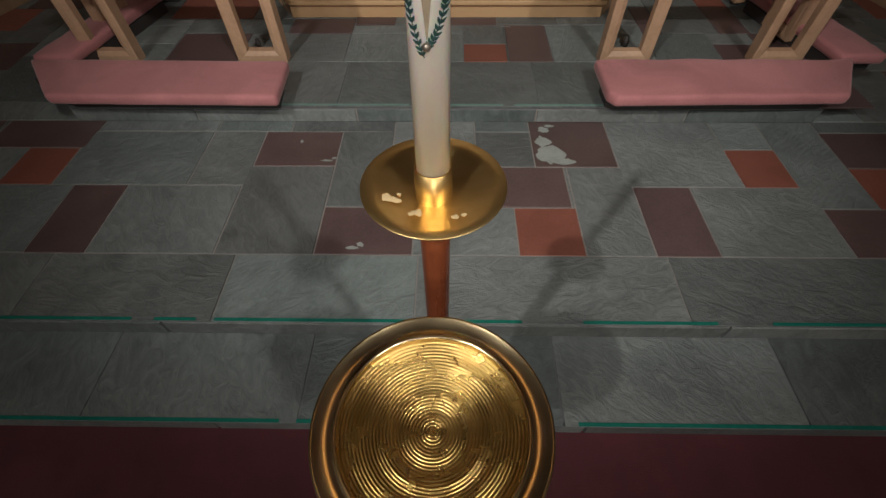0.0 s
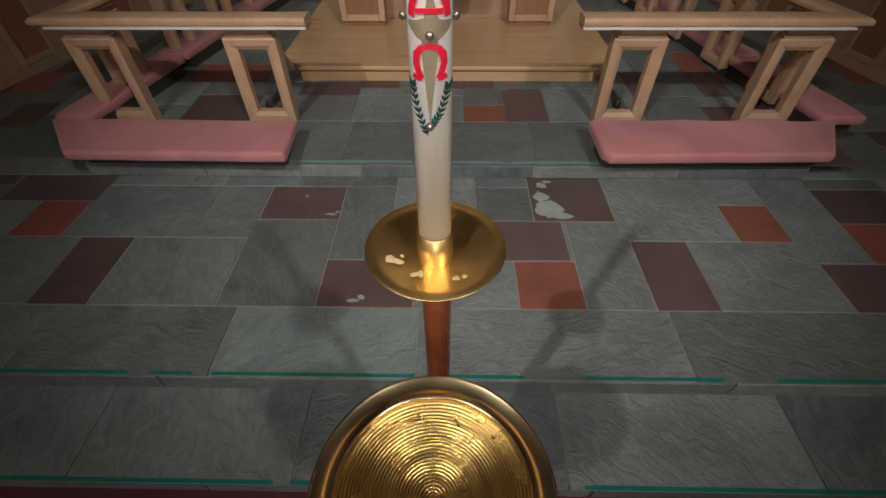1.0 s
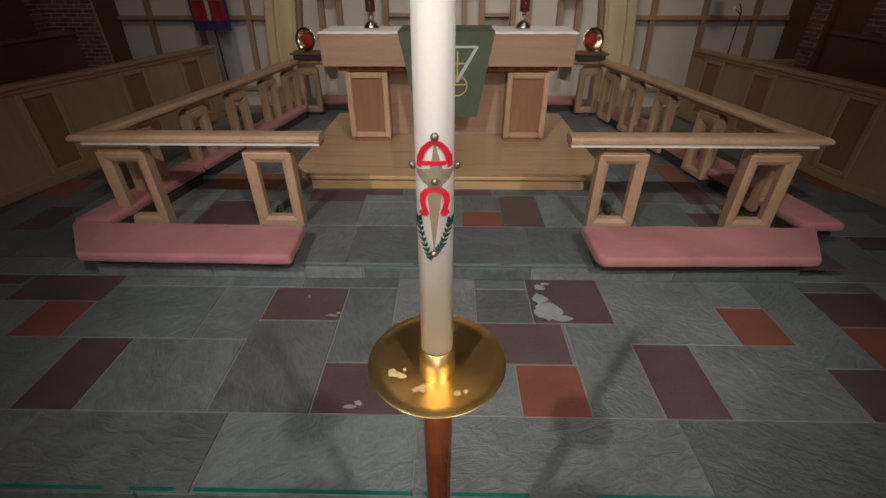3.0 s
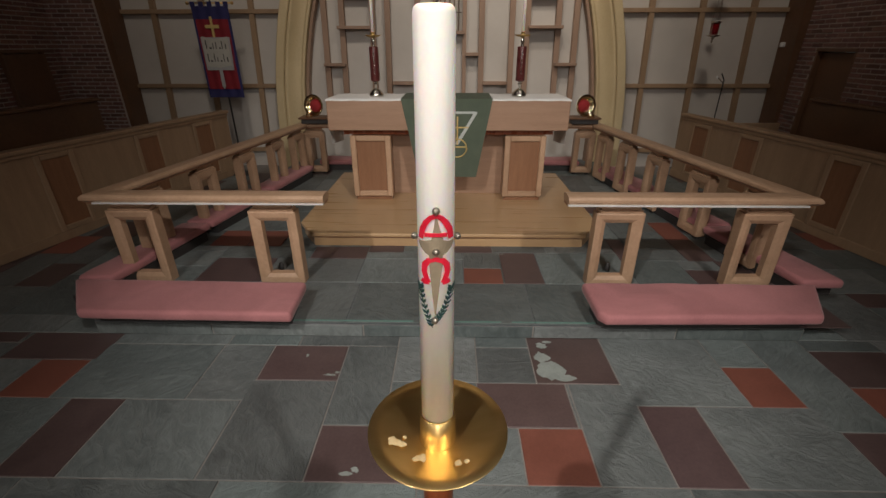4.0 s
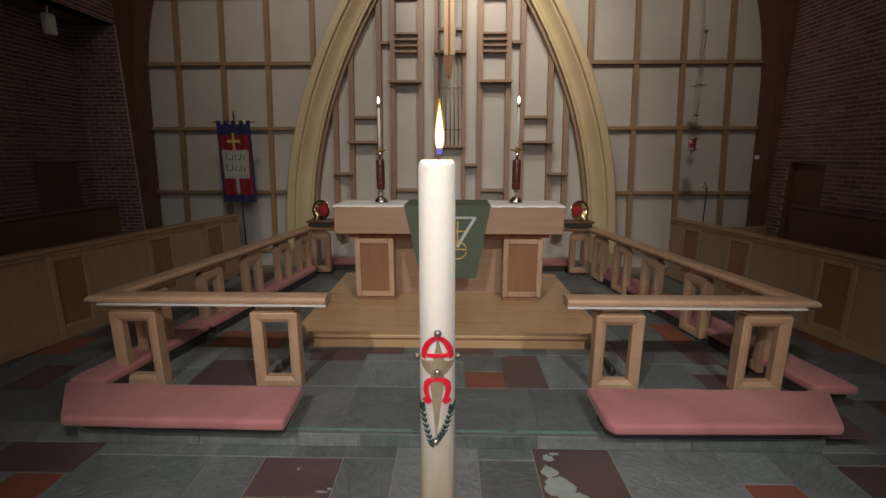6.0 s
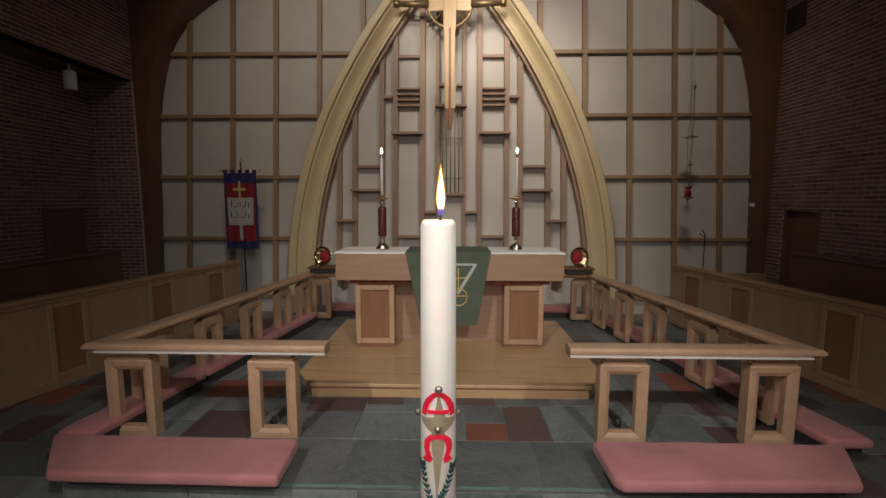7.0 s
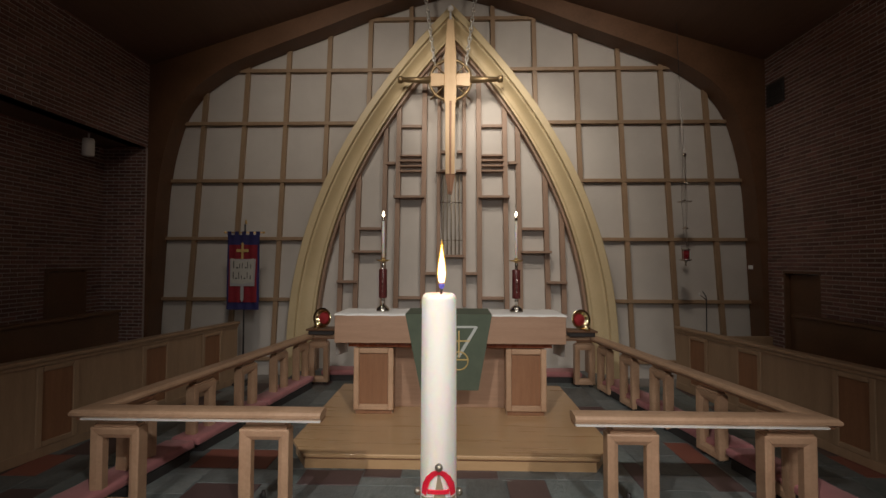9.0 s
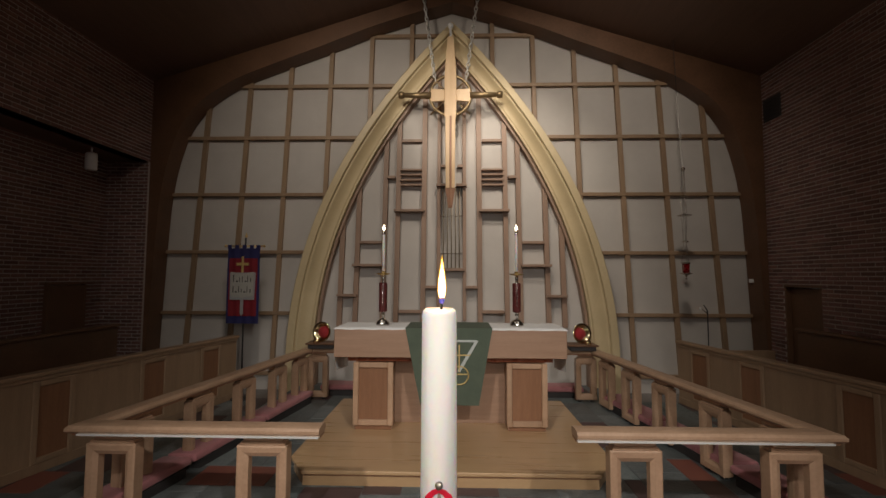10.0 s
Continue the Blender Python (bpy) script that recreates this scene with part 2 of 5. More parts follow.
ENAMEL = surface("maroon_enamel", (0.075, 0.016, 0.016), (0.12, 0.028, 0.025), 0.3, scale=20, bump=0.05)
FELT = surface("red_felt", (0.26, 0.012, 0.02), (0.36, 0.03, 0.035), 0.95, scale=20, fine=200, bump=0.2)
# Banner red and blue are darkened to carry the shade it hangs in.
SHADED_RED = surface("shaded_banner_red", (0.16, 0.006, 0.014), (0.235, 0.012, 0.022), 0.85, scale=8, fine=160, bump=0.2)
SHADED_BLUE = surface("shaded_banner_blue", (0.014, 0.014, 0.075), (0.025, 0.025, 0.115), 0.85, scale=8, fine=160, bump=0.2)
ALUMINIUM = surface("bright_aluminium", (0.80, 0.80, 0.78), (0.90, 0.90, 0.88), 0.42, 0.35, scale=30, bump=0.02)
STEEL = surface("bright_steel", (0.66, 0.65, 0.62), (0.80, 0.79, 0.76), 0.5, 0.85, scale=30, bump=0.02)
# Cream of the banner's book, lowered in colour for the same shade.
SHADED_CREAM = surface("shaded_cream_cloth", (0.36, 0.35, 0.32), (0.46, 0.45, 0.41), 0.85, scale=8, bump=0.1)
GREY_CLOTH = surface("grey_applique", (0.30, 0.30, 0.31), (0.38, 0.38, 0.39), 0.8, scale=20, bump=0.1)
WHITE_METAL = surface("white_metal", (0.72, 0.72, 0.72), (0.8, 0.8, 0.8), 0.4, scale=5, bump=0.0)

WAX, n_, l_, p_ = nodes_of("ivory_wax")
p_.inputs["Base Color"].default_value = (0.90, 0.875, 0.84, 1)
p_.inputs["Roughness"].default_value = 0.35
p_.inputs["Subsurface Weight"].default_value = 0.35
p_.inputs["Subsurface Radius"].default_value = (0.018, 0.007, 0.003)
nz = n_.new("ShaderNodeTexNoise")
nz.inputs["Scale"].default_value = 40
bp_ = n_.new("ShaderNodeBump")
bp_.inputs["Strength"].default_value, bp_.inputs["Distance"].default_value = 0.12, 0.003
l_.new(nz.outputs["Fac"], bp_.inputs["Height"])
l_.new(bp_.outputs[0], p_.inputs["Normal"])

OLD_WAX = surface("old_wax", (0.55, 0.42, 0.22), (0.66, 0.53, 0.32), 0.35, scale=40, bump=0.05)
RUBY, n_, l_, p_ = nodes_of("ruby_glass")
p_.inputs["Base Color"].default_value = (0.55, 0.01, 0.02, 1)
p_.inputs["Roughness"].default_value = 0.08
p_.inputs["Transmission Weight"].default_value = 0.7


def glowing(name, colour, strength):
    m, n, l, p = nodes_of(name)
    p.inputs["Base Color"].default_value = (*colour, 1)
    p.inputs["Emission Color"].default_value = (*colour, 1)
    p.inputs["Emission Strength"].default_value = strength
    return m


FLAME = glowing("flame", (1.0, 0.74, 0.33), 15.0)
n_, l_ = FLAME.node_tree.nodes, FLAME.node_tree.links
gen, sep, rmp = n_.new("ShaderNodeTexCoord"), n_.new("ShaderNodeSeparateXYZ"), n_.new("ShaderNodeValToRGB")
l_.new(gen.outputs["Generated"], sep.inputs[0])
l_.new(sep.outputs["Z"], rmp.inputs["Fac"])
rmp.color_ramp.elements[0].position, rmp.color_ramp.elements[0].color = 0.0, (0.30, 0.25, 0.45, 1)
rmp.color_ramp.elements[1].position, rmp.color_ramp.elements[1].color = 1.0, (0.95, 0.42, 0.06, 1)
for at_, col_ in ((0.16, (0.9, 0.62, 0.35, 1)), (0.34, (1.0, 0.82, 0.5, 1)), (0.7, (1.0, 0.70, 0.24, 1))):
    rmp.color_ramp.elements.new(at_).color = col_
l_.new(rmp.outputs["Color"], FLAME.node_tree.nodes["Principled BSDF"].inputs["Emission Color"])
FLAME_EDGE = glowing("flame_base", (0.10, 0.09, 0.42), 0.5)
FLAME_MANTLE, n_, l_, p_ = nodes_of("flame_mantle")
see, glow, mix = n_.new("ShaderNodeBsdfTransparent"), n_.new("ShaderNodeEmission"), n_.new("ShaderNodeMixShader")
glow.inputs["Color"].default_value, glow.inputs["Strength"].default_value, mix.inputs["Fac"].default_value = (1.0, 0.50, 0.06, 1), 1.3, 0.5
l_.new(see.outputs[0], mix.inputs[1])
l_.new(glow.outputs[0], mix.inputs[2])
l_.new(mix.outputs[0], n_["Material Output"].inputs["Surface"])
FAR_FLAME = glowing("small_flame", (1.0, 0.85, 0.6), 7.0)


# ---- mesh helpers ----
def box(bm, x0, x1, y0, y1, z0, z1, bevel=0.0, seg=1):
    r = bmesh.ops.create_cube(bm, size=1, matrix=Matrix.Translation(((x0 + x1) / 2, (y0 + y1) / 2, (z0 + z1) / 2)) @ Matrix.Diagonal((x1 - x0, y1 - y0, z1 - z0, 1)))
    if bevel:
        edges = {e for v in r["verts"] for e in v.link_edges}
        bmesh.ops.bevel(bm, geom=list(edges), offset=bevel, segments=seg, affect="EDGES", profile=0.5)
    return bm


def boxed(*a, **k):
    return box(bmesh.new(), *a, **k)


def lathe(profile, seg=48, centre=(0, 0), bm=None, closed=False):
    bm = bm or bmesh.new()
    rings = []
    for r, z in profile:
        if r < 1e-6:
            rings.append([bm.verts.new((centre[0], centre[1], z))])
        else:
            rings.append([bm.verts.new((centre[0] + r * math.cos(2 * math.pi * i / seg), centre[1] + r * math.sin(2 * math.pi * i / seg), z)) for i in range(seg)])
    pairs = list(zip(rings, rings[1:])) + ([(rings[-1], rings[0])] if closed else [])
    for a, b in pairs:
        for i in range(seg):
            k = (i + 1) % seg
            vs = [a[i % len(a)], a[k % len(a)], b[k % len(b)], b[i % len(b)]]
            vs = [v for q, v in enumerate(vs) if v not in vs[:q]]
            if len(vs) > 2:
                bm.faces.new(vs).smooth = True
    bmesh.ops.recalc_face_normals(bm, faces=bm.faces)
    return bm


def tube(points, radius, seg=8, bm=None):
    """A round bar along points; radius is one number or one for each point."""
    bm = bm or bmesh.new()
    pts = [Vector(p) for p in points]
    rad = radius if isinstance(radius, (list, tuple)) else [radius] * len(pts)
    rings = []
    for i, p in enumerate(pts):
        d = (pts[min(i + 1, len(pts) - 1)] - pts[max(i - 1, 0)]).normalized()
        u = d.orthogonal().normalized() if i == 0 else (u - d * u.dot(d)).normalized()
        w = d.cross(u)
        rings.append([bm.verts.new(p + rad[i] * (u * math.cos(2 * math.pi * k / seg) + w * math.sin(2 * math.pi * k / seg))) for k in range(seg)])
    for a, b in zip(rings, rings[1:]):
        for k in range(seg):
            bm.faces.new((a[k], a[(k + 1) % seg], b[(k + 1) % seg], b[k])).smooth = True
    bm.faces.new(rings[0][::-1])
    bm.faces.new(rings[-1])
    return bm


def prism(poly, lo, hi, axis="z", bevel=0.0, bm=None, seg=1):
    """A polygon of (a, b) pairs pushed from lo to hi: axis z takes (x, y), axis y takes (x, z), axis x takes (y, z)."""
    bm = bm or bmesh.new()
    put = {"z": lambda a, b, c: (a, b, c), "y": lambda a, b, c: (a, c, b), "x": lambda a, b, c: (c, a, b)}[axis]
    low = [bm.verts.new(put(a, b, lo)) for a, b in poly]
    high = [bm.verts.new(put(a, b, hi)) for a, b in poly]
    faces = [bm.faces.new(low), bm.faces.new(high)]
    for i in range(len(poly)):
        k = (i + 1) % len(poly)
        faces.append(bm.faces.new((low[i], low[k], high[k], high[i])))
    bmesh.ops.recalc_face_normals(bm, faces=faces)
    if bevel:
        bmesh.ops.bevel(bm, geom=list({e for f in faces for e in f.edges}), offset=bevel, segments=seg, affect="EDGES", profile=0.5)
    return bm


def sweep(profile, path, bm=None, smooth=False):
    """A closed profile of (side, up) carried along a level path of (x, y, z), mitred at its corners."""
    bm = bm or bmesh.new()
    pts = [Vector(p) for p in path]
    rings = []
    for i, p in enumerate(pts):
        a = (p - pts[i - 1]).normalized() if i else None
        b = (pts[i + 1] - p).normalized() if i + 1 < len(pts) else None
        d = ((a or b) + (b or a)).normalized()
        side = Vector((d.y, -d.x, 0)).normalized()
        k = 1 / max(side.dot(Vector(((a or b).y, -(a or b).x, 0)).normalized()), 0.3)
        rings.append([bm.verts.new(p + side * s * k + Vector((0, 0, u))) for s, u in profile])
    n = len(profile)
    for a, b in zip(rings, rings[1:]):
        for k in range(n):
            f = bm.faces.new((a[k], a[(k + 1) % n], b[(k + 1) % n], b[k]))
            f.smooth = smooth
    bm.faces.new(rings[0])
    bm.faces.new(rings[-1])
    bmesh.ops.recalc_face_normals(bm, faces=bm.faces)
    return bm


def ball(bm, c, r, seg=12):
    res = bmesh.ops.create_uvsphere(bm, u_segments=seg, v_segments=max(seg // 2, 4), radius=r, matrix=Matrix.Translation(c))
    for f in {f for v in res["verts"] for f in v.link_faces}:
        f.smooth = True
    return bm


def mesh_of(name, bm, material):
    me = bpy.data.meshes.new(name)
    bm.to_mesh(me)
    bm.free()
    me.materials.append(material)
    return me


def part(name, bm, material, parent, label=""):
    ob = new(name, mesh_of(name, bm, material))
    ob.parent = parent
    return tagged(ob, label)


def thing(name, at, label, category, group="", turn=0.0):
    ob = new(name)
    ob.empty_display_size = 0.1
    ob.matrix_basis = pose(*at, 0, 0, turn)
    return tagged(ob, label, category, group)


def solid(name, bm, material, label="", category="", kind="", group=""):
    return tagged(new(name, mesh_of(name, bm, material)), label, category, group, kind)


# ---- levels and plan ----
Z_NAVE, Z_A, Z_B, Z_C, Z_DAIS = -0.23, -0.115, 0.0, 0.11, 0.236
Y_A, Y_B, Y_C, WALL = 0.70, 1.085, 2.50, 7.0
SIDE = 4.72
T = 0.005  # how far tiles stand over their bed

floor = solid("floor", boxed(-6, 6, Y_B + 0.03, 7.3, -0.4, Z_B - T), GROUT, "slate-tiled chancel floor in green, purple and red", "floor", "structure")
step_a = solid("step_lower", boxed(-6, 6, Y_A + 0.02, Y_B + 0.03, -0.4, Z_A - T), RISER, "lower chancel step of grey-green slate", "step", "structure")
step_b = solid("step_upper", boxed(-6, 6, Y_B + 0.012, Y_B + 0.03, Z_A - T, Z_B - T), RISER, "slate riser of the upper chancel step", "step", "structure")
platform_poly = [(-2.31, Y_C + 0.012), (2.31, Y_C + 0.012), (2.62, 2.98), (2.35, 7.0), (-2.35, 7.0), (-2.62, 2.98)]
platform = solid("communion_platform", prism(platform_poly, -0.05, Z_C - T), RISER, "low slate-paved platform inside the communion rail", "platform", "structure")
carpet = solid("carpet", boxed(-7, 7, -9, Y_A + 0.018, -0.4, Z_NAVE), CARPET, "dark maroon carpet of the nave", "carpet", "structure")


def gable(y0, y1, thick):
    bm = bmesh.new()
    prism([(-7.2, 6.36 - 0.316 * 7.2), (0, 6.36), (7.2, 6.36 - 0.316 * 7.2), (7.2, 6.36 - 0.316 * 7.2 + thick), (0, 6.36 + thick), (-7.2, 6.36 - 0.316 * 7.2 + thick)], y0, y1, "y", bm=bm)
    return bm


solid("ceiling", gable(-9, 7.3, 0.15), CEIL, "dark brown boarded pitched ceiling", "ceiling", "structure")
# Cream walls out of view, added to close the room for bounce light.
solid("wall_back", boxed(-7, 7, -9.2, -9, -0.4, 6.4), UNSEEN_WALL, "unseen cream rear wall, added to close the nave", "wall", "structure")
solid("wall_nave_west", boxed(-7.2, -7, -9, 1.0, -0.4, 4.6), UNSEEN_WALL, "unseen cream side wall, added to close the nave", "wall", "structure")
solid("wall_nave_east", boxed(7, 7.2, -9, 1.0, -0.4, 4.6), UNSEEN_WALL, "unseen cream side wall, added to close the nave", "wall", "structure")
solid("wall_return_west", boxed(-7.2, -SIDE - 0.65, 1.0, 1.2, -0.4, 4.8), UNSEEN_WALL, "unseen cream return wall, added to close the room", "wall", "structure")
solid("wall_return_east", boxed(SIDE + 0.1, 7.2, 1.0, 1.2, -0.4, 4.8), UNSEEN_WALL, "unseen cream return wall, added to close the room", "wall", "structure")
wall_altar = solid("wall_altar", boxed(-5.6, 5.6, WALL, WALL + 0.2, -0.4, 6.45), PLASTER, "pale grey cloth-covered wall behind the altar", "wall", "structure")


# ---- arch curves on the altar wall ----
def arch_x(z, half=2.535, top=5.82):
    u = (z - 0.3) / (top - 0.3)
    return half * (1 - u ** 2.15) if u > 0 else half


def arch_z(x, half=2.535, top=5.82):
    return 0.3 + (top - 0.3) * max(0, 1 - abs(x) / half) ** (1 / 2.15)


def flowing(pts, n=5):
    """A smooth line through the points given."""
    out = []
    for i in range(len(pts) - 1):
        p0, p1, p2, p3 = (Vector(pts[max(0, min(len(pts) - 1, i + k))]) for k in (-1, 0, 1, 2))
        for j in range(n):
            t = j / n
            q = 0.5 * (2 * p1 + (p2 - p0) * t + (2 * p0 - 5 * p1 + 4 * p2 - p3) * t * t + (3 * p1 - p0 - 3 * p2 + p3) * t ** 3)
            out.append((q.x, q.y))
    return out + [pts[-1]]


BEAM_IN = flowing([(0, 6.11), (0.65, 5.92), (1.30, 5.71), (1.97, 5.45), (2.70, 5.18), (3.40, 4.90), (3.88, 4.60), (4.13, 4.34), (4.31, 4.03), (4.45, 3.57), (4.53, 3.12), (4.58, 2.54), (4.66, 0.8), (4.69, 0)])
BEAM_OUT = [(x, 6.37 - 0.316 * x) for x in [4.80 * i / 35 for i in range(36)]] + [(4.80, 4.85 * (1 - i / 30)) for i in range(1, 31)]


def beam_x(z):
    for (xa, za), (xb, zb) in zip(BEAM_IN, BEAM_IN[1:]):
        if zb <= z <= za:
            return xa + (xb - xa) * (za - z) / (za - zb)
    return BEAM_IN[-1][0]


def beam_z(x):
    for (xa, za), (xb, zb) in zip(BEAM_IN, BEAM_IN[1:]):
        if xa <= abs(x) <= xb:
            return za + (zb - za) * (abs(x) - xa) / (xb - xa)
    return 0


def laminated_frame():
    ob = thing("laminated_arch_frame", (0, 0, 0), "dark brown laminated wooden portal frame", "beam")
    tagged(ob, kind="structure")
    for s in (-1, 1):
        bm = bmesh.new()
        rows = []
        for (xi, zi), (xo, zo) in zip(BEAM_IN, BEAM_OUT):
            rows.append([bm.verts.new((s * xi, y, zi)) for y in (6.66, 6.98)] + [bm.verts.new((s * xo, y, zo)) for y in (6.98, 6.66)])
        for a, b in zip(rows, rows[1:]):
            for k in range(4):
                bm.faces.new((a[k], a[(k + 1) % 4], b[(k + 1) % 4], b[k]))
        bm.faces.new(rows[0])
        bm.faces.new(rows[-1])
        bmesh.ops.recalc_face_normals(bm, faces=bm.faces)
        part("beam", bm, BEAM, ob)


laminated_frame()


def fan(x, z):
    return x * (1 - 0.0155 * (z - 2.2))


def grid_battens():
    """Upright and level battens of the wall grid, outside the pointed arch."""
    ob = thing("wall_grid", (0, 0, 0), "grid of oak battens fixed to the pale wall", "batten grid")
    tagged(ob, kind="structure")
    levels = (0.26, 1.20, 2.17, 3.10, 4.03, 4.89, 5.72)
    w = 0.036
    for s in (-1, 1):
        for k in range(1, 7):
            x = s * (0.69 * k)
            z0 = arch_z(x) - 0.15 if abs(x) < 2.5 else Z_C - 0.1
            z1 = beam_z(fan(abs(x), beam_z(x) if beam_z(x) else 4)) + 0.12
            bm = bmesh.new()
            lo = [(fan(x, z0) + d, z0) for d in (-w, w)]
            hi = [(fan(x, z1) + d, z1) for d in (w, -w)]
            prism(lo + hi, WALL - 0.06, WALL, "y", bm=bm, bevel=0.004)
            part("upright_batten", bm, BATTEN, ob)
        for z in levels:
            xa, xb = arch_x(z) - 0.1 if z < 5.5 else 0.0, beam_x(z) + 0.03
            if z > 5.5:
                xb = 1.37
            bm = boxed(min(s * xa, s * xb), max(s * xa, s * xb), WALL - 0.068, WALL - 0.001, z - 0.028, z + 0.028, bevel=0.004)
            part("level_batten", bm, BATTEN, ob)


grid_battens()


def pointed_arch():
    ob = thing("pointed_arch", (0, WALL, Z_C), "beige-gold moulded pointed arch round the reredos", "arch")
    for s in (-1, 1):
        for name, (h0, t0), (h1, t1), y0, y1 in (
            ("outer_band", (2.535, 5.82), (2.415, 5.668), -0.30, 0.0),
            ("cove", (2.411, 5.663), (2.195, 5.42), -0.262, 0.0),
            ("inner_bead", (2.191, 5.416), (2.155, 5.365), -0.185, 0.0),
            ("inner_fillet", (2.151, 5.360), (2.105, 5.30), -0.125, 0.0),
        ):
            bm = bmesh.new()
            rows = []
            for i in range(41):
                u = i / 40
                ring = []
                for h, t in ((h0, t0), (h1, t1)):
                    z = 0.0 + (t - 0.0) * u
                    v = max(0, (z - 0.3) / (t - 0.3))
                    ring.append((s * h * (1 - v ** 2.15), z - Z_C))
                (xa, za), (xb, zb) = ring
                if name == "cove":
                    q = []
                    for j in range(7):
                        f = j / 6
                        q.append(bm.verts.new((xa + (xb - xa) * f, y0 + 0.115 * f + 0.035 * math.sin(math.pi * f), za + (zb - za) * f)))
                    q += [bm.verts.new((xb, y1, zb)), bm.verts.new((xa, y1, za))]
                else:
                    q = [bm.verts.new(c) for c in ((xa, y1, za), (xa, y0 + 0.012, za), (xa + (xb - xa) * 0.08, y0, za + (zb - za) * 0.08), (xa + (xb - xa) * 0.9, y0, za + (zb - za) * 0.9), (xb, y0 + 0.012, zb), (xb, y1, zb))]
                rows.append(q)
            n = len(rows[0])
            for a, b in zip(rows, rows[1:]):
                for k in range(n):
                    f = bm.faces.new((a[k], a[(k + 1) % n], b[(k + 1) % n], b[k]))
                    f.smooth = name == "cove"
            bm.faces.new(rows[0])
            bmesh.ops.recalc_face_normals(bm, faces=bm.faces)
            part(name, bm, REREDOS if name == "inner_fillet" else GOLD_PAINT, ob)


pointed_arch()


def reredos():
    """Strips and small shelves on the wall within the arch, mirrored about the middle."""
    ob = thing("reredos", (0, WALL, Z_C), "abstract reredos of thin oak strips and small shelves", "reredos")

    def strip(x, z0, z1, w=0.038, d=0.075):
        bm = bmesh.new()
        prism([(fan(x, z0) - w, z0 - Z_C), (fan(x, z0) + w, z0 - Z_C), (fan(x, z1) + w, z1 - Z_C), (fan(x, z1) - w, z1 - Z_C)], -d, 0, "y", bm=bm, bevel=0.003)
        part("strip", bm, REREDOS, ob)

    def shelf(xa, xb, z, d, h=0.045):
        part("shelf", boxed(min(xa, xb), max(xa, xb), -d, 0, z - Z_C - h / 2, z - Z_C + h / 2, bevel=0.004), REREDOS, ob)

    for s in (-1, 1):
        for x, low, wide in ((1.745, 1.0, 0.038), (1.50, 0.9, 0.038), (1.075, 0.9, 0.038), (0.865, 0.9, 0.038), (0.445, 0.9, 0.04), (0.205, 1.1, 0.028)):
            top = 4.0
            for _ in range(6):
                top = arch_z(fan(x, top), 2.155, 5.365) + 0.04
            strip(s * x, low, top, wide)
        shelf(s * 0.83, s * 0.48, 3.975, 0.07)
        for k in range(4):
            shelf(s * 0.83, s * 0.48, 3.25 + 0.082 * k, 0.10, 0.03)
        shelf(s * 0.91, s * 0.43, 2.83, 0.17, 0.04)
        shelf(s * 0.83, s * 0.48, 1.24, 0.12)
        shelf(s * 1.04, s * 0.90, 3.375, 0.10)
        shelf(s * 1.46, s * 1.11, 2.33, 0.10)
        shelf(s * 1.56, s * 1.09, 1.965, 0.17, 0.04)
        shelf(s * 1.80, s * 1.49, 1.49, 0.15, 0.04)
        shelf(s * 0.41, s * 0.23, 1.625, 0.13)
        shelf(s * 0.18, s * 0.09, 3.555, 0.09)
        shelf(s * 0.24, s * 0.07, 3.24, 0.14, 0.04)
    shelf(-0.21, 0.21, 1.90, 0.12)
    for x in (-0.11, -0.045, 0.02, 0.085, 0.145):
        part("rod", tube([(x - 0.02, -0.05, 1.9 - Z_C), (x - 0.02, -0.05, 3.2 - Z_C + 0.25 * abs(x))], 0.010, 8), PEWTER_FLAT, ob, "thin bronze rod")
    for z in (2.15, 2.75):
        part("cross_wire", tube([(-0.19, -0.06, z - Z_C), (0.17, -0.06, z - Z_C)], 0.005, 6), SILVER, ob, "thin metal wire")


reredos()


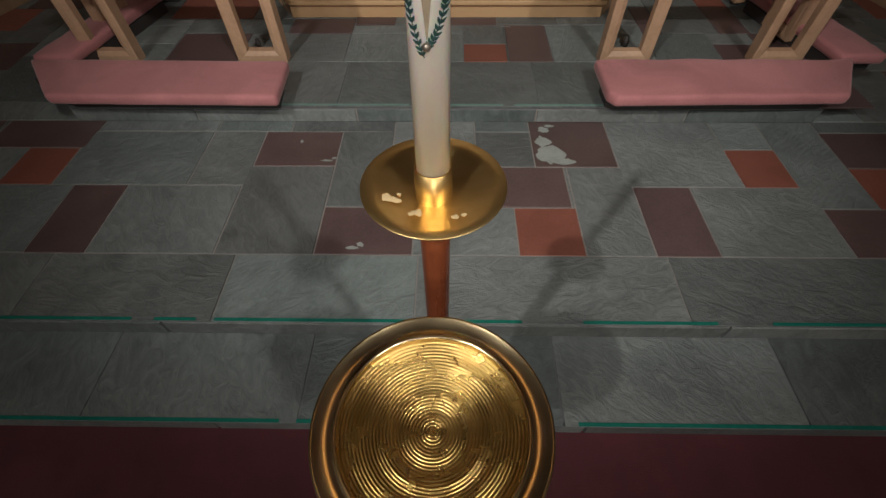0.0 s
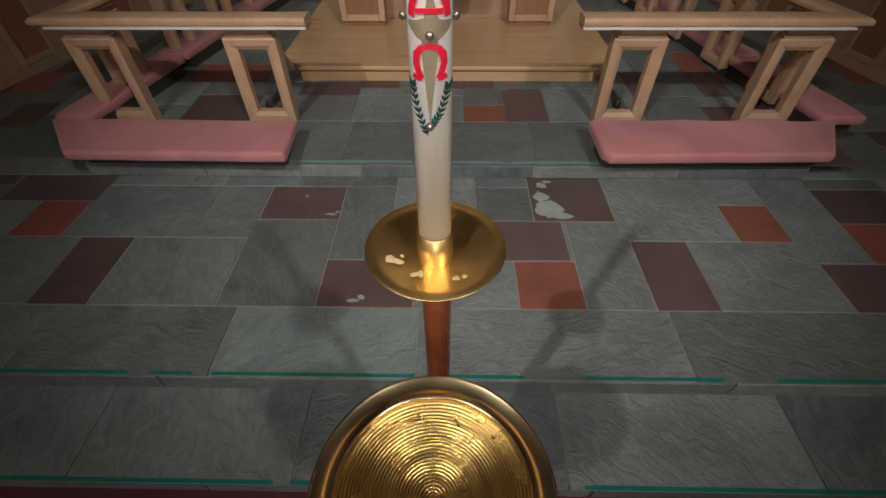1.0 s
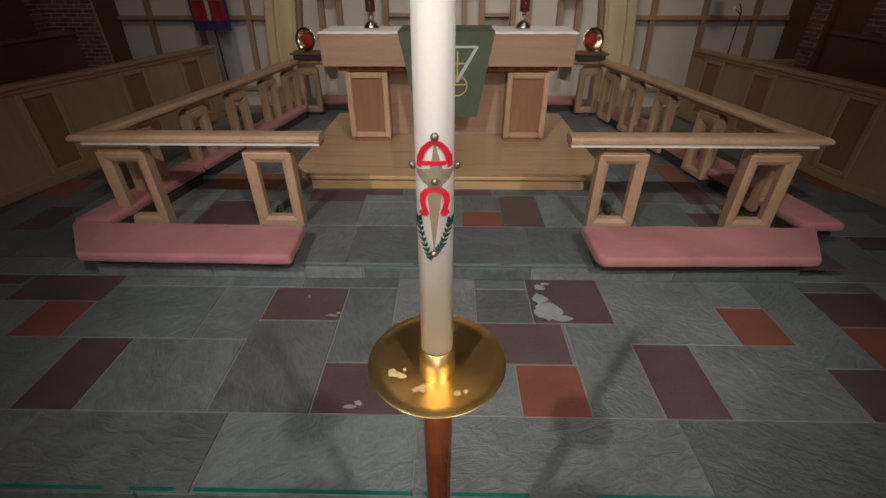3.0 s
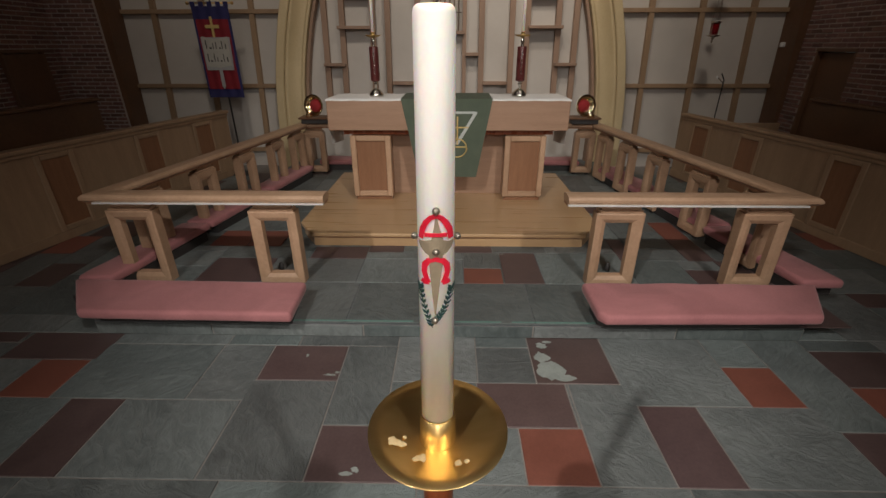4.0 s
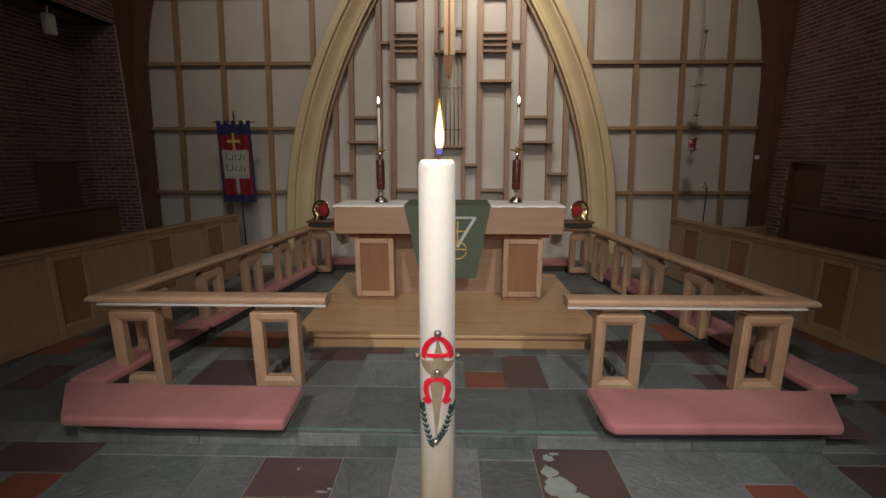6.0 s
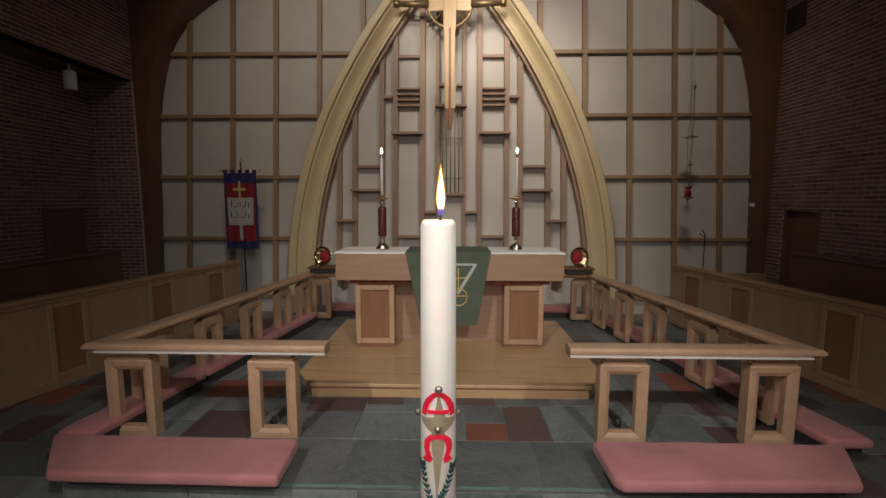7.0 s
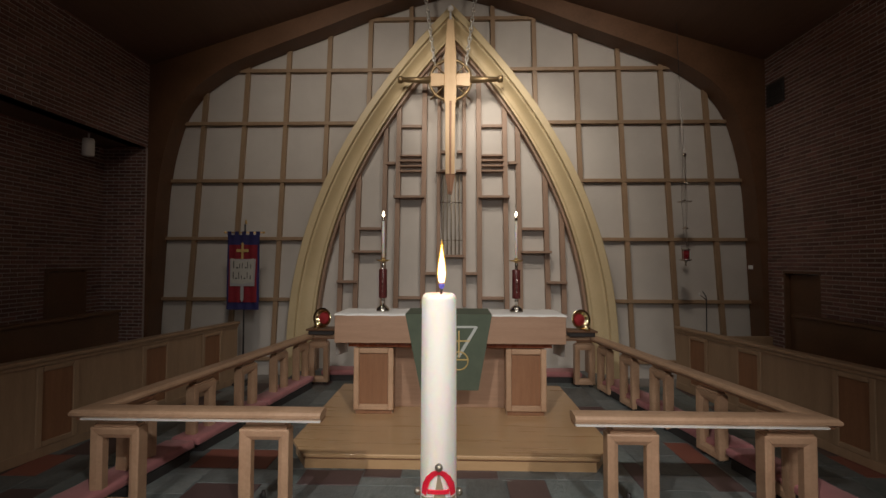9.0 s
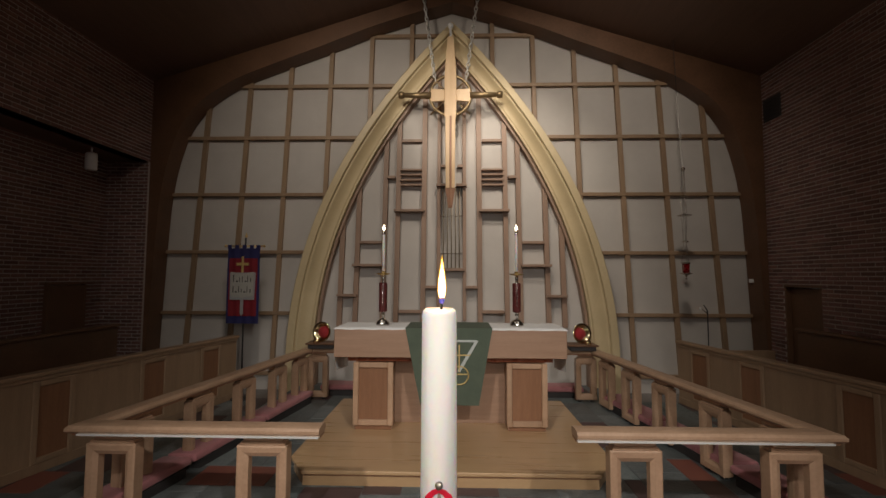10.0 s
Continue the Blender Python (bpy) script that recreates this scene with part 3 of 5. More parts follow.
def hanging_cross():
    ob = thing("hanging_cross", (-0.02, 6.62, 4.58), "pale oak and brass hanging cross with a ring", "cross")
    w = 0.03
    shaft = [(-0.048, 0.93), (0.048, 0.93), (0.092, 0.33), (0.092, -0.33), (0.078, -0.36), (0.070, -1.45), (-0.070, -1.45), (-0.078, -0.36), (-0.092, -0.33), (-0.092, 0.33)]
    part("upright", prism(shaft, -w, w, "y", bevel=0.006), CROSS_OAK, ob)
    part("upright_rib", boxed(-0.012, 0.02, -w - 0.012, -w + 0.002, -1.72, -0.33, bevel=0.003), OAK_RED, ob, "dark oak rib")
    part("lower_tail", prism([(-0.075, -1.45), (0.075, -1.45), (0.03, -1.75), (-0.03, -1.75)], -0.02, 0.02, "y"), OAK_RED, ob)
    for s in (-1, 1):
        part("side_arm", prism([(s * 0.093, 0.09), (s * 0.30, 0.105), (s * 0.30, -0.105), (s * 0.093, -0.09)], -w * 0.9, w * 0.9, "y", bevel=0.006), CROSS_OAK, ob)
        part("brass_arm", tube([(s * 0.30, 0, 0.0), (s * 0.72, 0, 0.01)], [0.055, 0.036], 12), BRASS_OLD, ob, "tapering brass arm")
        part("arm_knob", tube([(s * 0.71, 0, 0.01), (s * 0.745, 0, 0.01), (s * 0.80, 0, 0.01)], [0.036, 0.058, 0.05], 14), BRASS_OLD, ob, "brass end knob")
    ring = bmesh.new()
    lathe([(0.335, -0.018), (0.335, 0.018), (0.292, 0.018), (0.292, -0.018)], 64, bm=ring, closed=True)
    ring.transform(Matrix.Rotation(radians(90), 4, "X"))
    part("ring", ring, BRASS_OLD, ob, "aged brass ring")
    for a in (45, 135, 225, 315):
        c, d = math.cos(radians(a)), math.sin(radians(a))
        part("ray", tube([(0.12 * c, -0.01, 0.12 * d), (0.43 * c, -0.01, 0.43 * d)], [0.010, 0.014], 8), BRASS_OLD, ob, "thin brass ray")
    # White here paints in the strong light on a brass finial.
    part("finial", ball(tube([(0, 0, 0.92), (0, 0, 1.06)], 0.018, 10), (0, 0, 1.11), 0.047, 16), WHITE_METAL, ob, "ball finial on a spike, whitened for bright lighting")
    return ob


hanging_cross()


def link_chain(name, a, b, pitch, wire, material, label):
    """A chain of real links from a to b, alternately turned."""
    ob = thing(name, a, label, "chain")
    a, b = Vector(a), Vector(b)
    d = b - a
    n = int(d.length / pitch)
    bm = bmesh.new()
    turn = d.to_track_quat("Z", "Y").to_matrix().to_4x4()
    for i in range(n):
        mid = d * ((i + 0.5) / n)
        pts = []
        for k in range(11):
            t = 2 * math.pi * k / 10
            pts.append((pitch * 0.30 * math.cos(t), 0, pitch * 0.66 * math.sin(t)))
        m = Matrix.Translation(mid) @ turn @ Matrix.Rotation(radians(90 * (i % 2) + 20), 4, "Z")
        tube([m @ Vector(q) for q in pts], wire, 5, bm)
    part("links", bm, material, ob)
    return ob


for s in (-1, 1):
    link_chain("cross_chain", (-0.02 + s * 0.235, 6.62, 4.80), (-0.02 + s * 0.43, 6.62, 6.22), 0.075, 0.011, STEEL, "bright steel chain holding the hanging cross")


# ---- dais and altar ----
def dais():
    ob = thing("altar_dais", (0, 3.65, Z_C), "golden oak dais with clipped front corners", "dais")
    poly = [(-1.20, 0.02), (1.22, 0.02), (1.405, 0.30), (1.39, 2.05), (-1.37, 2.05), (-1.375, 0.29)]
    inner = [(x * 0.985, y + 0.02) for x, y in poly]
    part("riser", prism(inner, 0, 0.092), OAK_FLOOR, ob)
    top = prism(poly, 0.092, 0.126, bevel=0.008, seg=2)
    part("nosing_board", top, OAK_FLOOR, ob)
    part("riser_moulding", prism([(x * 0.99, y + 0.012) for x, y in poly], 0.078, 0.0915, bevel=0.004), OAK_RED, ob)


dais()


GROW = 1.042


def grown(ob):
    ob.scale = (GROW, GROW, GROW)
    return ob


def altar():
    ob = thing("altar", (0, 4.50, Z_DAIS), "pinkish oak altar with panelled pedestals", "altar")
    grown(ob)
    part("slab", boxed(-1.125, 1.125, 0, 0.56, 0.715, 0.985, bevel=0.006), OAK_ALTAR, ob)
    # Dark strip whose colour stands for the shade beneath the slab.
    part("under_moulding", boxed(-1.0, 1.0, 0.06, 0.50, 0.67, 0.714), MAHOGANY, ob)
    part("core", boxed(-0.96, 0.96, 0.32, 0.52, 0, 0.67, bevel=0.004), OAK_ALTAR, ob)
    for s in (-1, 1):
        x0, x1 = (s * 0.752 - 0.198, s * 0.752 + 0.198)
        part("pedestal", boxed(x0 + 0.012, x1 - 0.012, 0.105, 0.34, 0.0, 0.655, bevel=0.004), OAK_ALTAR, ob)
        part("pedestal_foot", boxed(x0 + 0.02, x1 - 0.02, 0.10, 0.33, 0.0, 0.045, bevel=0.004), OAK_RED, ob)
        for nm, a in (("stile", (x0, x0 + 0.055, 0.07, 0.105, 0.045, 0.655)), ("stile", (x1 - 0.055, x1, 0.07, 0.105, 0.045, 0.655)), ("rail", (x0 + 0.055, x1 - 0.055, 0.072, 0.105, 0.60, 0.655)), ("rail", (x0 + 0.055, x1 - 0.055, 0.072, 0.105, 0.045, 0.10))):
            part(nm, boxed(*a, bevel=0.007), OAK, ob)
        part("panel", boxed(x0 + 0.05, x1 - 0.05, 0.094, 0.106, 0.095, 0.61), OAK_RED, ob, "reddish recessed panel")
    return ob


altar()


def hanging_cloth(bm, rows, y, wave, n=24):
    """A sheet through rows of (left, right, z), slightly waved, with thickness."""
    for side in (0, 1):
        grid = []
        for l, r, z in rows:
            grid.append([bm.verts.new((l + (r - l) * i / n, y + side * 0.004 + wave * math.sin(i * 0.9 + z * 3), z)) for i in range(n + 1)])
        for a, b in zip(grid, grid[1:]):
            for i in range(n):
                f = bm.faces.new((a[i], a[i + 1], b[i + 1], b[i]))
                f.smooth = True
    return bm


def linen():
    ob = thing("altar_linen", (0, 4.50, 1.2635), "white linen cloth on the altar top", "altar cloth")
    grown(ob)
    bm = bmesh.new()
    n = 40
    rows = []
    for y in (-0.003, 0.0, 0.14, 0.28, 0.42, 0.555):
        rows.append([bm.verts.new((-1.13 + 2.26 * i / n, y, (0.006 if y >= 0 else -0.004) + 0.002 * math.sin(i * 1.7 + y * 9))) for i in range(n + 1)])
    for a, b in zip(rows, rows[1:]):
        for i in range(n):
            bm.faces.new((a[i], a[i + 1], b[i + 1], b[i])).smooth = True
    part("top_cloth", bm, LINEN, ob)
    for s in (-1, 1):
        bm = bmesh.new()
        g = []
        for z in (0.004, -0.1, -0.2, -0.31, -0.42):
            g.append([bm.verts.new((s * (1.132 + 0.012 * math.sin(y * 17)), 0.05 + 0.45 * y - 0.10 * z, z - 0.05 * y)) for y in (0, 0.15, 0.3, 0.45, 0.6, 0.75, 0.9, 1.0)])
        for a, b in zip(g, g[1:]):
            for i in range(7):
                bm.faces.new((a[i], a[i + 1], b[i + 1], b[i])).smooth = True
        part("side_fall", bm, LINEN, ob)


linen()


def frontal():
    ob = thing("altar_frontal", (0, 4.49, 1.2635), "green tapering altar frontal with a gold emblem", "altar frontal")
    grown(ob)
    bm = bmesh.new()
    rows = [(-0.43 + 0.15 * k / 8, 0.41 - 0.13 * k / 8, 0.012 - 0.725 * k / 8) for k in range(9)]
    hanging_cloth(bm, rows, 0.0, 0.0012)
    part("cloth", bm, GREEN_CLOTH, ob)
    part("top_turn", boxed(-0.43, 0.41, 0.0, 0.54, 0.010, 0.016), GREEN_CLOTH, ob)
    ring = bmesh.new()
    lathe([(0.092, -0.002), (0.092, 0.002), (0.080, 0.002), (0.080, -0.002)], 36, bm=ring, closed=True)
    ring.transform(Matrix.Translation((0.093, -0.006, -0.43)) @ Matrix.Rotation(radians(90), 4, "X"))
    part("emblem_ring", ring, GOLD_THREAD, ob, "gold embroidered ring")
    for a in ((-0.0, 0.185, -0.425, -0.413), (-0.01, 0.195, -0.245, -0.233), (0.085, 0.097, -0.40, -0.14)):
        part("emblem_bar", boxed(a[0], a[1], -0.008, -0.004, a[2], a[3]), GOLD_THREAD, ob, "gold embroidered bar")
    part("emblem_slash", prism([(0.25, -0.095), (0.275, -0.105), (0.10, -0.40), (0.07, -0.39)], -0.0075, -0.004, "y"), PALE_THREAD, ob, "pale embroidered slash")
    part("emblem_top", prism([(-0.06, -0.095), (0.25, -0.095), (0.245, -0.115), (-0.06, -0.115)], -0.0075, -0.004, "y"), PALE_THREAD, ob, "pale embroidered stroke")


frontal()


def altar_candle(x):
    ob = thing("altar_candlestick", (x, 4.80, 1.270), "nickel and maroon enamel altar candlestick", "candlestick", "altar candlesticks")
    grown(ob)
    part("foot", lathe([(0, 0), (0.068, 0), (0.070, 0.012), (0.062, 0.035), (0.04, 0.06), (0.018, 0.075), (0, 0.078)], 32), SILVER, ob, "polished domed foot")
    part("knop", lathe([(0.008, 0.07), (0.012, 0.10), (0.022, 0.115), (0.012, 0.13), (0.026, 0.14), (0, 0.141)], 24), SILVER, ob)
    part("enamel_shaft", lathe([(0, 0.14), (0.041, 0.14), (0.043, 0.15), (0.043, 0.43), (0.040, 0.44), (0, 0.44)], 24), ENAMEL, ob, "maroon enamel shaft")
    for z0, d in ((0.20, 0.01), (0.25, -0.008), (0.30, 0.006), (0.35, -0.01)):
        part("inlay", tube([(d, -0.0425, z0), (-d * 0.6, -0.0435, z0 + 0.022), (d * 0.5, -0.0425, z0 + 0.045)], 0.004, 6), SILVER, ob, "silver inlay")
    part("neck", lathe([(0.015, 0.44), (0.012, 0.47), (0.02, 0.485), (0.012, 0.50), (0.016, 0.52), (0, 0.521)], 24), SILVER, ob)
    part("drip_pan", lathe([(0, 0.515), (0.05, 0.522), (0.075, 0.535), (0.072, 0.538), (0.03, 0.528), (0.02, 0.53), (0.018, 0.56), (0, 0.561)], 32), BRASS, ob, "brass drip pan")
    part("candle", lathe([(0, 0.53), (0.0145, 0.53), (0.0125, 0.945), (0, 0.947)], 20), WAX, ob, "slim ivory candle")
    part("follower", lathe([(0.0145, 0.945), (0.016, 0.95), (0.014, 0.975), (0.006, 0.985), (0, 0.986)], 20), SILVER, ob)
    part("flame", lathe([(0, 0.982), (0.012, 0.997), (0.014, 1.010), (0.008, 1.035), (0, 1.05)], 14), FAR_FLAME, ob, "small bright flame")


for x in (-0.727, 0.715):
    altar_candle(x)


# ---- communion rail ----
def baluster(name="rail_baluster", width=0.335, lift=0.0):
    """A hollow frame post, its face in the x-z plane and its base at the origin."""
    ob = thing(name, (0, 0, 0), "light oak open-frame baluster of the communion rail", "baluster", "communion rail balusters")
    h, d, m, z1 = width / 2, 0.042, 0.074, 0.572
    slope = 0.016

    def member(outer, inner):
        """One mitred side: outer and inner edges as (x, z) pairs; the faces fall away towards the opening."""
        bm = bmesh.new()
        a, b, c, e = outer[0], outer[1], inner[1], inner[0]
        mid = lambda p, q, f: (p[0] + (q[0] - p[0]) * f, p[1] + (q[1] - p[1]) * f)
        rings = []
        for p, q in ((a, e), (b, c)):
            ring = [(p, -d), (mid(p, q, 0.12), -d - 0.004), (mid(p, q, 0.62), -d), (q, -d + slope), (q, d - slope), (mid(p, q, 0.62), d), (mid(p, q, 0.12), d + 0.004), (p, d)]
            rings.append([bm.verts.new((xz[0], y, xz[1])) for xz, y in ring])
        for k in range(8):
            bm.faces.new((rings[0][k], rings[0][(k + 1) % 8], rings[1][(k + 1) % 8], rings[1][k]))
        bm.faces.new(rings[0])
        bm.faces.new(rings[1])
        bmesh.ops.recalc_face_normals(bm, faces=bm.faces)
        return bm

    g = 0.0008
    part("stile", member(((-h, lift), (-h, z1)), ((-h + m, lift + m + g), (-h + m, z1 - m - g))), OAK, ob)
    part("stile", member(((h, lift), (h, z1)), ((h - m, lift + m + g), (h - m, z1 - m - g))), OAK, ob)
    part("bottom_rail", member(((-h + g, lift), (h - g, lift)), ((-h + m + g, lift + m), (h - m - g, lift + m))), OAK, ob)
    part("top_rail", member(((-h + g, z1), (h - g, z1)), ((-h + m + g, z1 - m), (h - m - g, z1 - m))), OAK, ob)
    part("neck_block", boxed(-h + 0.035, h - 0.03, -d + 0.012, d - 0.012, z1 + 0.02, 0.64, bevel=0.006), OAK, ob)
    part("cap_moulding", boxed(-h + 0.018, h - 0.014, -d + 0.002, d - 0.002, z1, z1 + 0.02, bevel=0.005), OAK, ob)
    if lift:
        for x in (-h + 0.05, h - 0.05):
            part("foot", boxed(x - 0.022, x + 0.022, -0.024, 0.024, 0, lift - 0.001, bevel=0.003), DARK, ob, "small black foot")
    return ob


RAIL_FRONT, RAIL_BACK = (2.43, 3.025), (1.93, 6.05)
first = baluster()
first.matrix_basis = pose(-2.245, 3.052, Z_C)
for x in (-1.226, 1.220, 2.232):
    copy_thing(first, pose(x, 3.052, Z_C))
lean = math.degrees(math.atan2(RAIL_FRONT[0] - RAIL_BACK[0], RAIL_BACK[1] - RAIL_FRONT[1]))
side = baluster(width=0.275, lift=0.032)
side.matrix_basis = pose(-RAIL_BACK[0] + 0.10, 6.12, Z_C)
copy_thing(side, pose(RAIL_BACK[0] - 0.10, 6.12, Z_C))
for s in (-1, 1):
    for y in ((3.43, 4.09, 4.73, 5.35, 5.86) if s < 0 else (3.38, 4.0, 4.68, 5.26, 5.80)):
        f = (y - RAIL_FRONT[1]) / (RAIL_BACK[1] - RAIL_FRONT[1])
        copy_thing(side, pose(s * (RAIL_FRONT[0] + 0.035 + (RAIL_BACK[0] - RAIL_FRONT[0]) * f), y, Z_C, 0, 0, 90 + s * lean))


def rail(s):
    ob = thing("communion_rail", (s * 0.83, 3.025, Z_C + 0.64), "light oak communion handrail with a moulded edge", "handrail", "communion rails")
    o = Vector((s * 0.83, 3.025, 0))
    path = [Vector((s * 0.83, 3.025, 0)) - o, Vector((s * RAIL_FRONT[0], RAIL_FRONT[1], 0)) - o, Vector((s * RAIL_BACK[0], RAIL_BACK[1], 0)) - o, Vector((s * 1.55, RAIL_BACK[1] + 0.02, 0)) - o]
    prof = [(-0.06, 0.013), (-0.075, 0.028), (-0.075, 0.046), (-0.062, 0.062), (-0.03, 0.068), (0.03, 0.068), (0.062, 0.062), (0.075, 0.046), (0.075, 0.028), (0.06, 0.013)]
    part("handrail", sweep(prof, path), OAK, ob)
    part("rail_bed", sweep([(-0.048, -0.004), (-0.048, 0.0115), (0.048, 0.0115), (0.048, -0.004)], path), OAK_RED, ob)
    part("edge_strip", sweep([(-0.081, 0.004), (-0.081, 0.0155), (-0.0492, 0.0125), (-0.0492, 0.004)] if s < 0 else [(0.0492, 0.004), (0.0492, 0.0125), (0.081, 0.0155), (0.081, 0.004)], path[:2]), ALUMINIUM, ob, "bright metal edge strip")
    return ob


for s in (-1, 1):
    rail(s)


# ---- kneelers ----
def kneeler(poly, z0, label, group="kneelers", inset=0.45):
    """A padded kneeler over a plan polygon, on a dark plinth."""
    cx, cy = sum(p[0] for p in poly) / len(poly), sum(p[1] for p in poly) / len(poly)
    ob = thing("kneeler", (cx, cy, z0), label, "kneeler", group)
    loc = [(x - cx, y - cy) for x, y in poly]
    part("plinth", prism([(x * 0.94, y * inset) for x, y in loc], 0, 0.078), DARK, ob, "dark wooden plinth")
    bm = prism(loc, 0.078, 0.15)
    bmesh.ops.subdivide_edges(bm, edges=[e for e in bm.edges if e.calc_length() > 0.3], cuts=7, use_grid_fill=True)
    vert = [e for e in bm.edges if len(e.link_faces) == 2 and e.calc_face_angle(0) > 0.5]
    bmesh.ops.bevel(bm, geom=vert, offset=0.026, segments=4, affect="EDGES", profile=0.5)
    for v in bm.verts:
        n3 = noise.noise(Vector((v.co.x * 5 + cx, v.co.y * 7 + cy, v.co.z * 6)))
        v.co.z += 0.006 * n3 if v.co.z > 0.11 else 0
        v.co.y += 0.005 * n3
    for f in bm.faces:
        f.smooth = True
    part("cushion", bm, PINK, ob, "rose-pink velvet cushion")
    return ob


kneeler([(-2.28, 2.385), (-0.935, 2.365), (-0.958, 2.77), (-2.61, 2.79)], Z_C, "rose-pink velvet kneeler before the rail, mitred end")
kneeler([(0.985, 2.37), (2.30, 2.40), (2.54, 2.80), (0.945, 2.80), (0.945, 2.43)], Z_C, "rose-pink velvet kneeler before the rail")
for s in (-1, 1):
    near, far = (-0.16, 0.10) if s < 0 else (-0.03, 0.26)
    for ya, yb in ((2.82 if s < 0 else 2.84, 3.86), (3.89, 4.92), (4.95, 5.98)):
        def xo(y, d):
            return s * (RAIL_FRONT[0] + 0.06 + d + (RAIL_BACK[0] - RAIL_FRONT[0]) * (y - RAIL_FRONT[1]) / (RAIL_BACK[1] - RAIL_FRONT[1]))
        quad = [(xo(ya, near), ya), (xo(ya, far), ya), (xo(yb, far), yb), (xo(yb, near), yb)]
        kneeler(quad if s > 0 else quad[::-1], Z_C, "rose-pink velvet kneeler along the side rail", "side kneelers", 0.86)
    kneeler([(min(s * 1.0, s * 1.85), 6.26), (max(s * 1.0, s * 1.85), 6.26), (max(s * 1.0, s * 1.85), 6.55), (min(s * 1.0, s * 1.85), 6.55)], Z_C, "rose-pink velvet kneeler behind the altar", "rear kneelers", 0.86)

hook = thing("rail_hook", (-2.245, 4.5, Z_C + 0.66), "small nickel hook under the side handrail", "hook")
part("plate", boxed(-0.006, 0.006, -0.012, 0.012, -0.02, 0.012, bevel=0.002), STEEL, hook)
part("curl", tube([(-0.004, 0, -0.005), (-0.03, 0, -0.03), (-0.035, 0, -0.055), (-0.018, 0, -0.068), (-0.004, 0, -0.055)], 0.006, 8), STEEL, hook)

for x, y in ((-1.308, 3.204), (1.281, 3.240)):
    bolt = thing("floor_bolt", (x, y, Z_C), "small black bolt standing in the slate floor", "bolt", "floor bolts")
    part("shank", lathe([(0, 0), (0.018, 0), (0.018, 0.05), (0.013, 0.055), (0.013, 0.07), (0, 0.072)], 14), DARK, bolt)


# ---- offering plates on stands behind the altar ----
for s in (-1, 1):
    shelf = thing("plate_stand", (s * 1.75, 6.03, Z_C + 0.708), "oak tray stand with a black base on the rail", "stand", "plate stands")
    part("base_block", boxed(-0.17, 0.17, -0.11, 0.11, 0, 0.055, bevel=0.006), DARK, shelf, "black base block")
    part("tray", boxed(-0.20, 0.20, -0.13, 0.13, 0.055, 0.08, bevel=0.008), BEAM, shelf, "dark oak tray")
    plate = thing("offering_plate", (s * 1.745, 6.03, Z_C + 0.789), "brass offering plate with red felt, set on edge", "offering plate", "offering plates")
    plate.scale = (0.9, 0.9, 0.9)
    dish = lathe([(0, -0.012), (0.085, -0.012), (0.105, 0.0), (0.120, 0.03), (0.150, 0.042), (0.152, 0.048), (0.118, 0.038), (0.098, 0.010), (0.082, -0.004), (0, -0.004)], 48)
    dish.transform(Matrix.Translation((0, 0, 0.148)) @ Matrix.Rotation(radians(s * 14), 4, "Z") @ Matrix.Rotation(radians(82), 4, "X"))
    part("dish", dish, BRASS_MIRROR, plate)
    felt = lathe([(0, 0.0), (0.084, 0.0), (0.084, 0.003), (0, 0.003)], 40)
    felt.transform(Matrix.Translation((0, 0, 0.148)) @ Matrix.Rotation(radians(s * 14), 4, "Z") @ Matrix.Rotation(radians(82), 4, "X"))
    part("felt_pad", felt, FELT, plate, "red felt pad")
    part("cup", lathe([(0, 0), (0.045, 0), (0.05, 0.03), (0.04, 0.055), (0.03, 0.06), (0, 0.06)], 24, (s * 0.08 if s > 0 else -0.07, -0.105)), BRASS_MIRROR, plate, "small brass cup")


# ---- choir stalls ----
def stall_front(a, b, height, spots, name, label, face):
    """A panelled stall front from a to b; face: which side of it (+1 or -1) looks to the chancel; spots: panels along it."""
    a, b = Vector((*a, 0)), Vector((*b, 0))
    d = b - a
    ob = thing(name, (a.x, a.y, 0), label, "choir stall", "choir stall fronts", math.degrees(math.atan2(d.y, d.x)))
    L = d.length
    out = -1 if face < 0 else 1
    part("board", boxed(0, L, -0.025, 0.025, 0.0, height - 0.03), STALL, ob)
    part("cap", boxed(-0.02, L + 0.02, -0.06, 0.06, height - 0.03, height + 0.012, bevel=0.01, seg=2), STALL, ob)
    part("cap_moulding", boxed(0, L, min(out * 0.025, out * 0.045), max(out * 0.025, out * 0.045), height - 0.065, height - 0.031, bevel=0.004), STALL, ob)
    part("plinth", boxed(0, L, min(out * 0.025, out * 0.04), max(out * 0.025, out * 0.04), 0.0, 0.09, bevel=0.004), STALL, ob)
    for x in spots:
        w, z0, z1 = 0.13, 0.14, height - 0.12
        ya, yb = sorted((out * 0.026, out * 0.046))
        part("panel", boxed(x - w, x + w, *sorted((out * 0.0255, out * 0.031)), z0, z1), OAK_RED, ob, "reddish recessed panel")
        for q in ((x - w - 0.05, x - w, z0 - 0.05, z1 + 0.05), (x + w, x + w + 0.05, z0 - 0.05, z1 + 0.05), (x - w, x + w, z1, z1 + 0.05), (x - w, x + w, z0 - 0.05, z0)):
            part("panel_moulding", boxed(q[0], q[1], ya, yb, q[2], q[3], bevel=0.006), STALL, ob)
    return ob


stall_front((-4.13, 2.6), (-3.20, 6.5), 0.90, (0.55, 1.62, 2.66, 3.52), "choir_stall_front", "panelled oak choir stall front", -1)
stall_front((4.02, 2.6), (3.30, 6.5), 0.87, (0.62, 1.62, 2.75, 3.55), "choir_stall_front", "panelled oak choir stall front", 1)
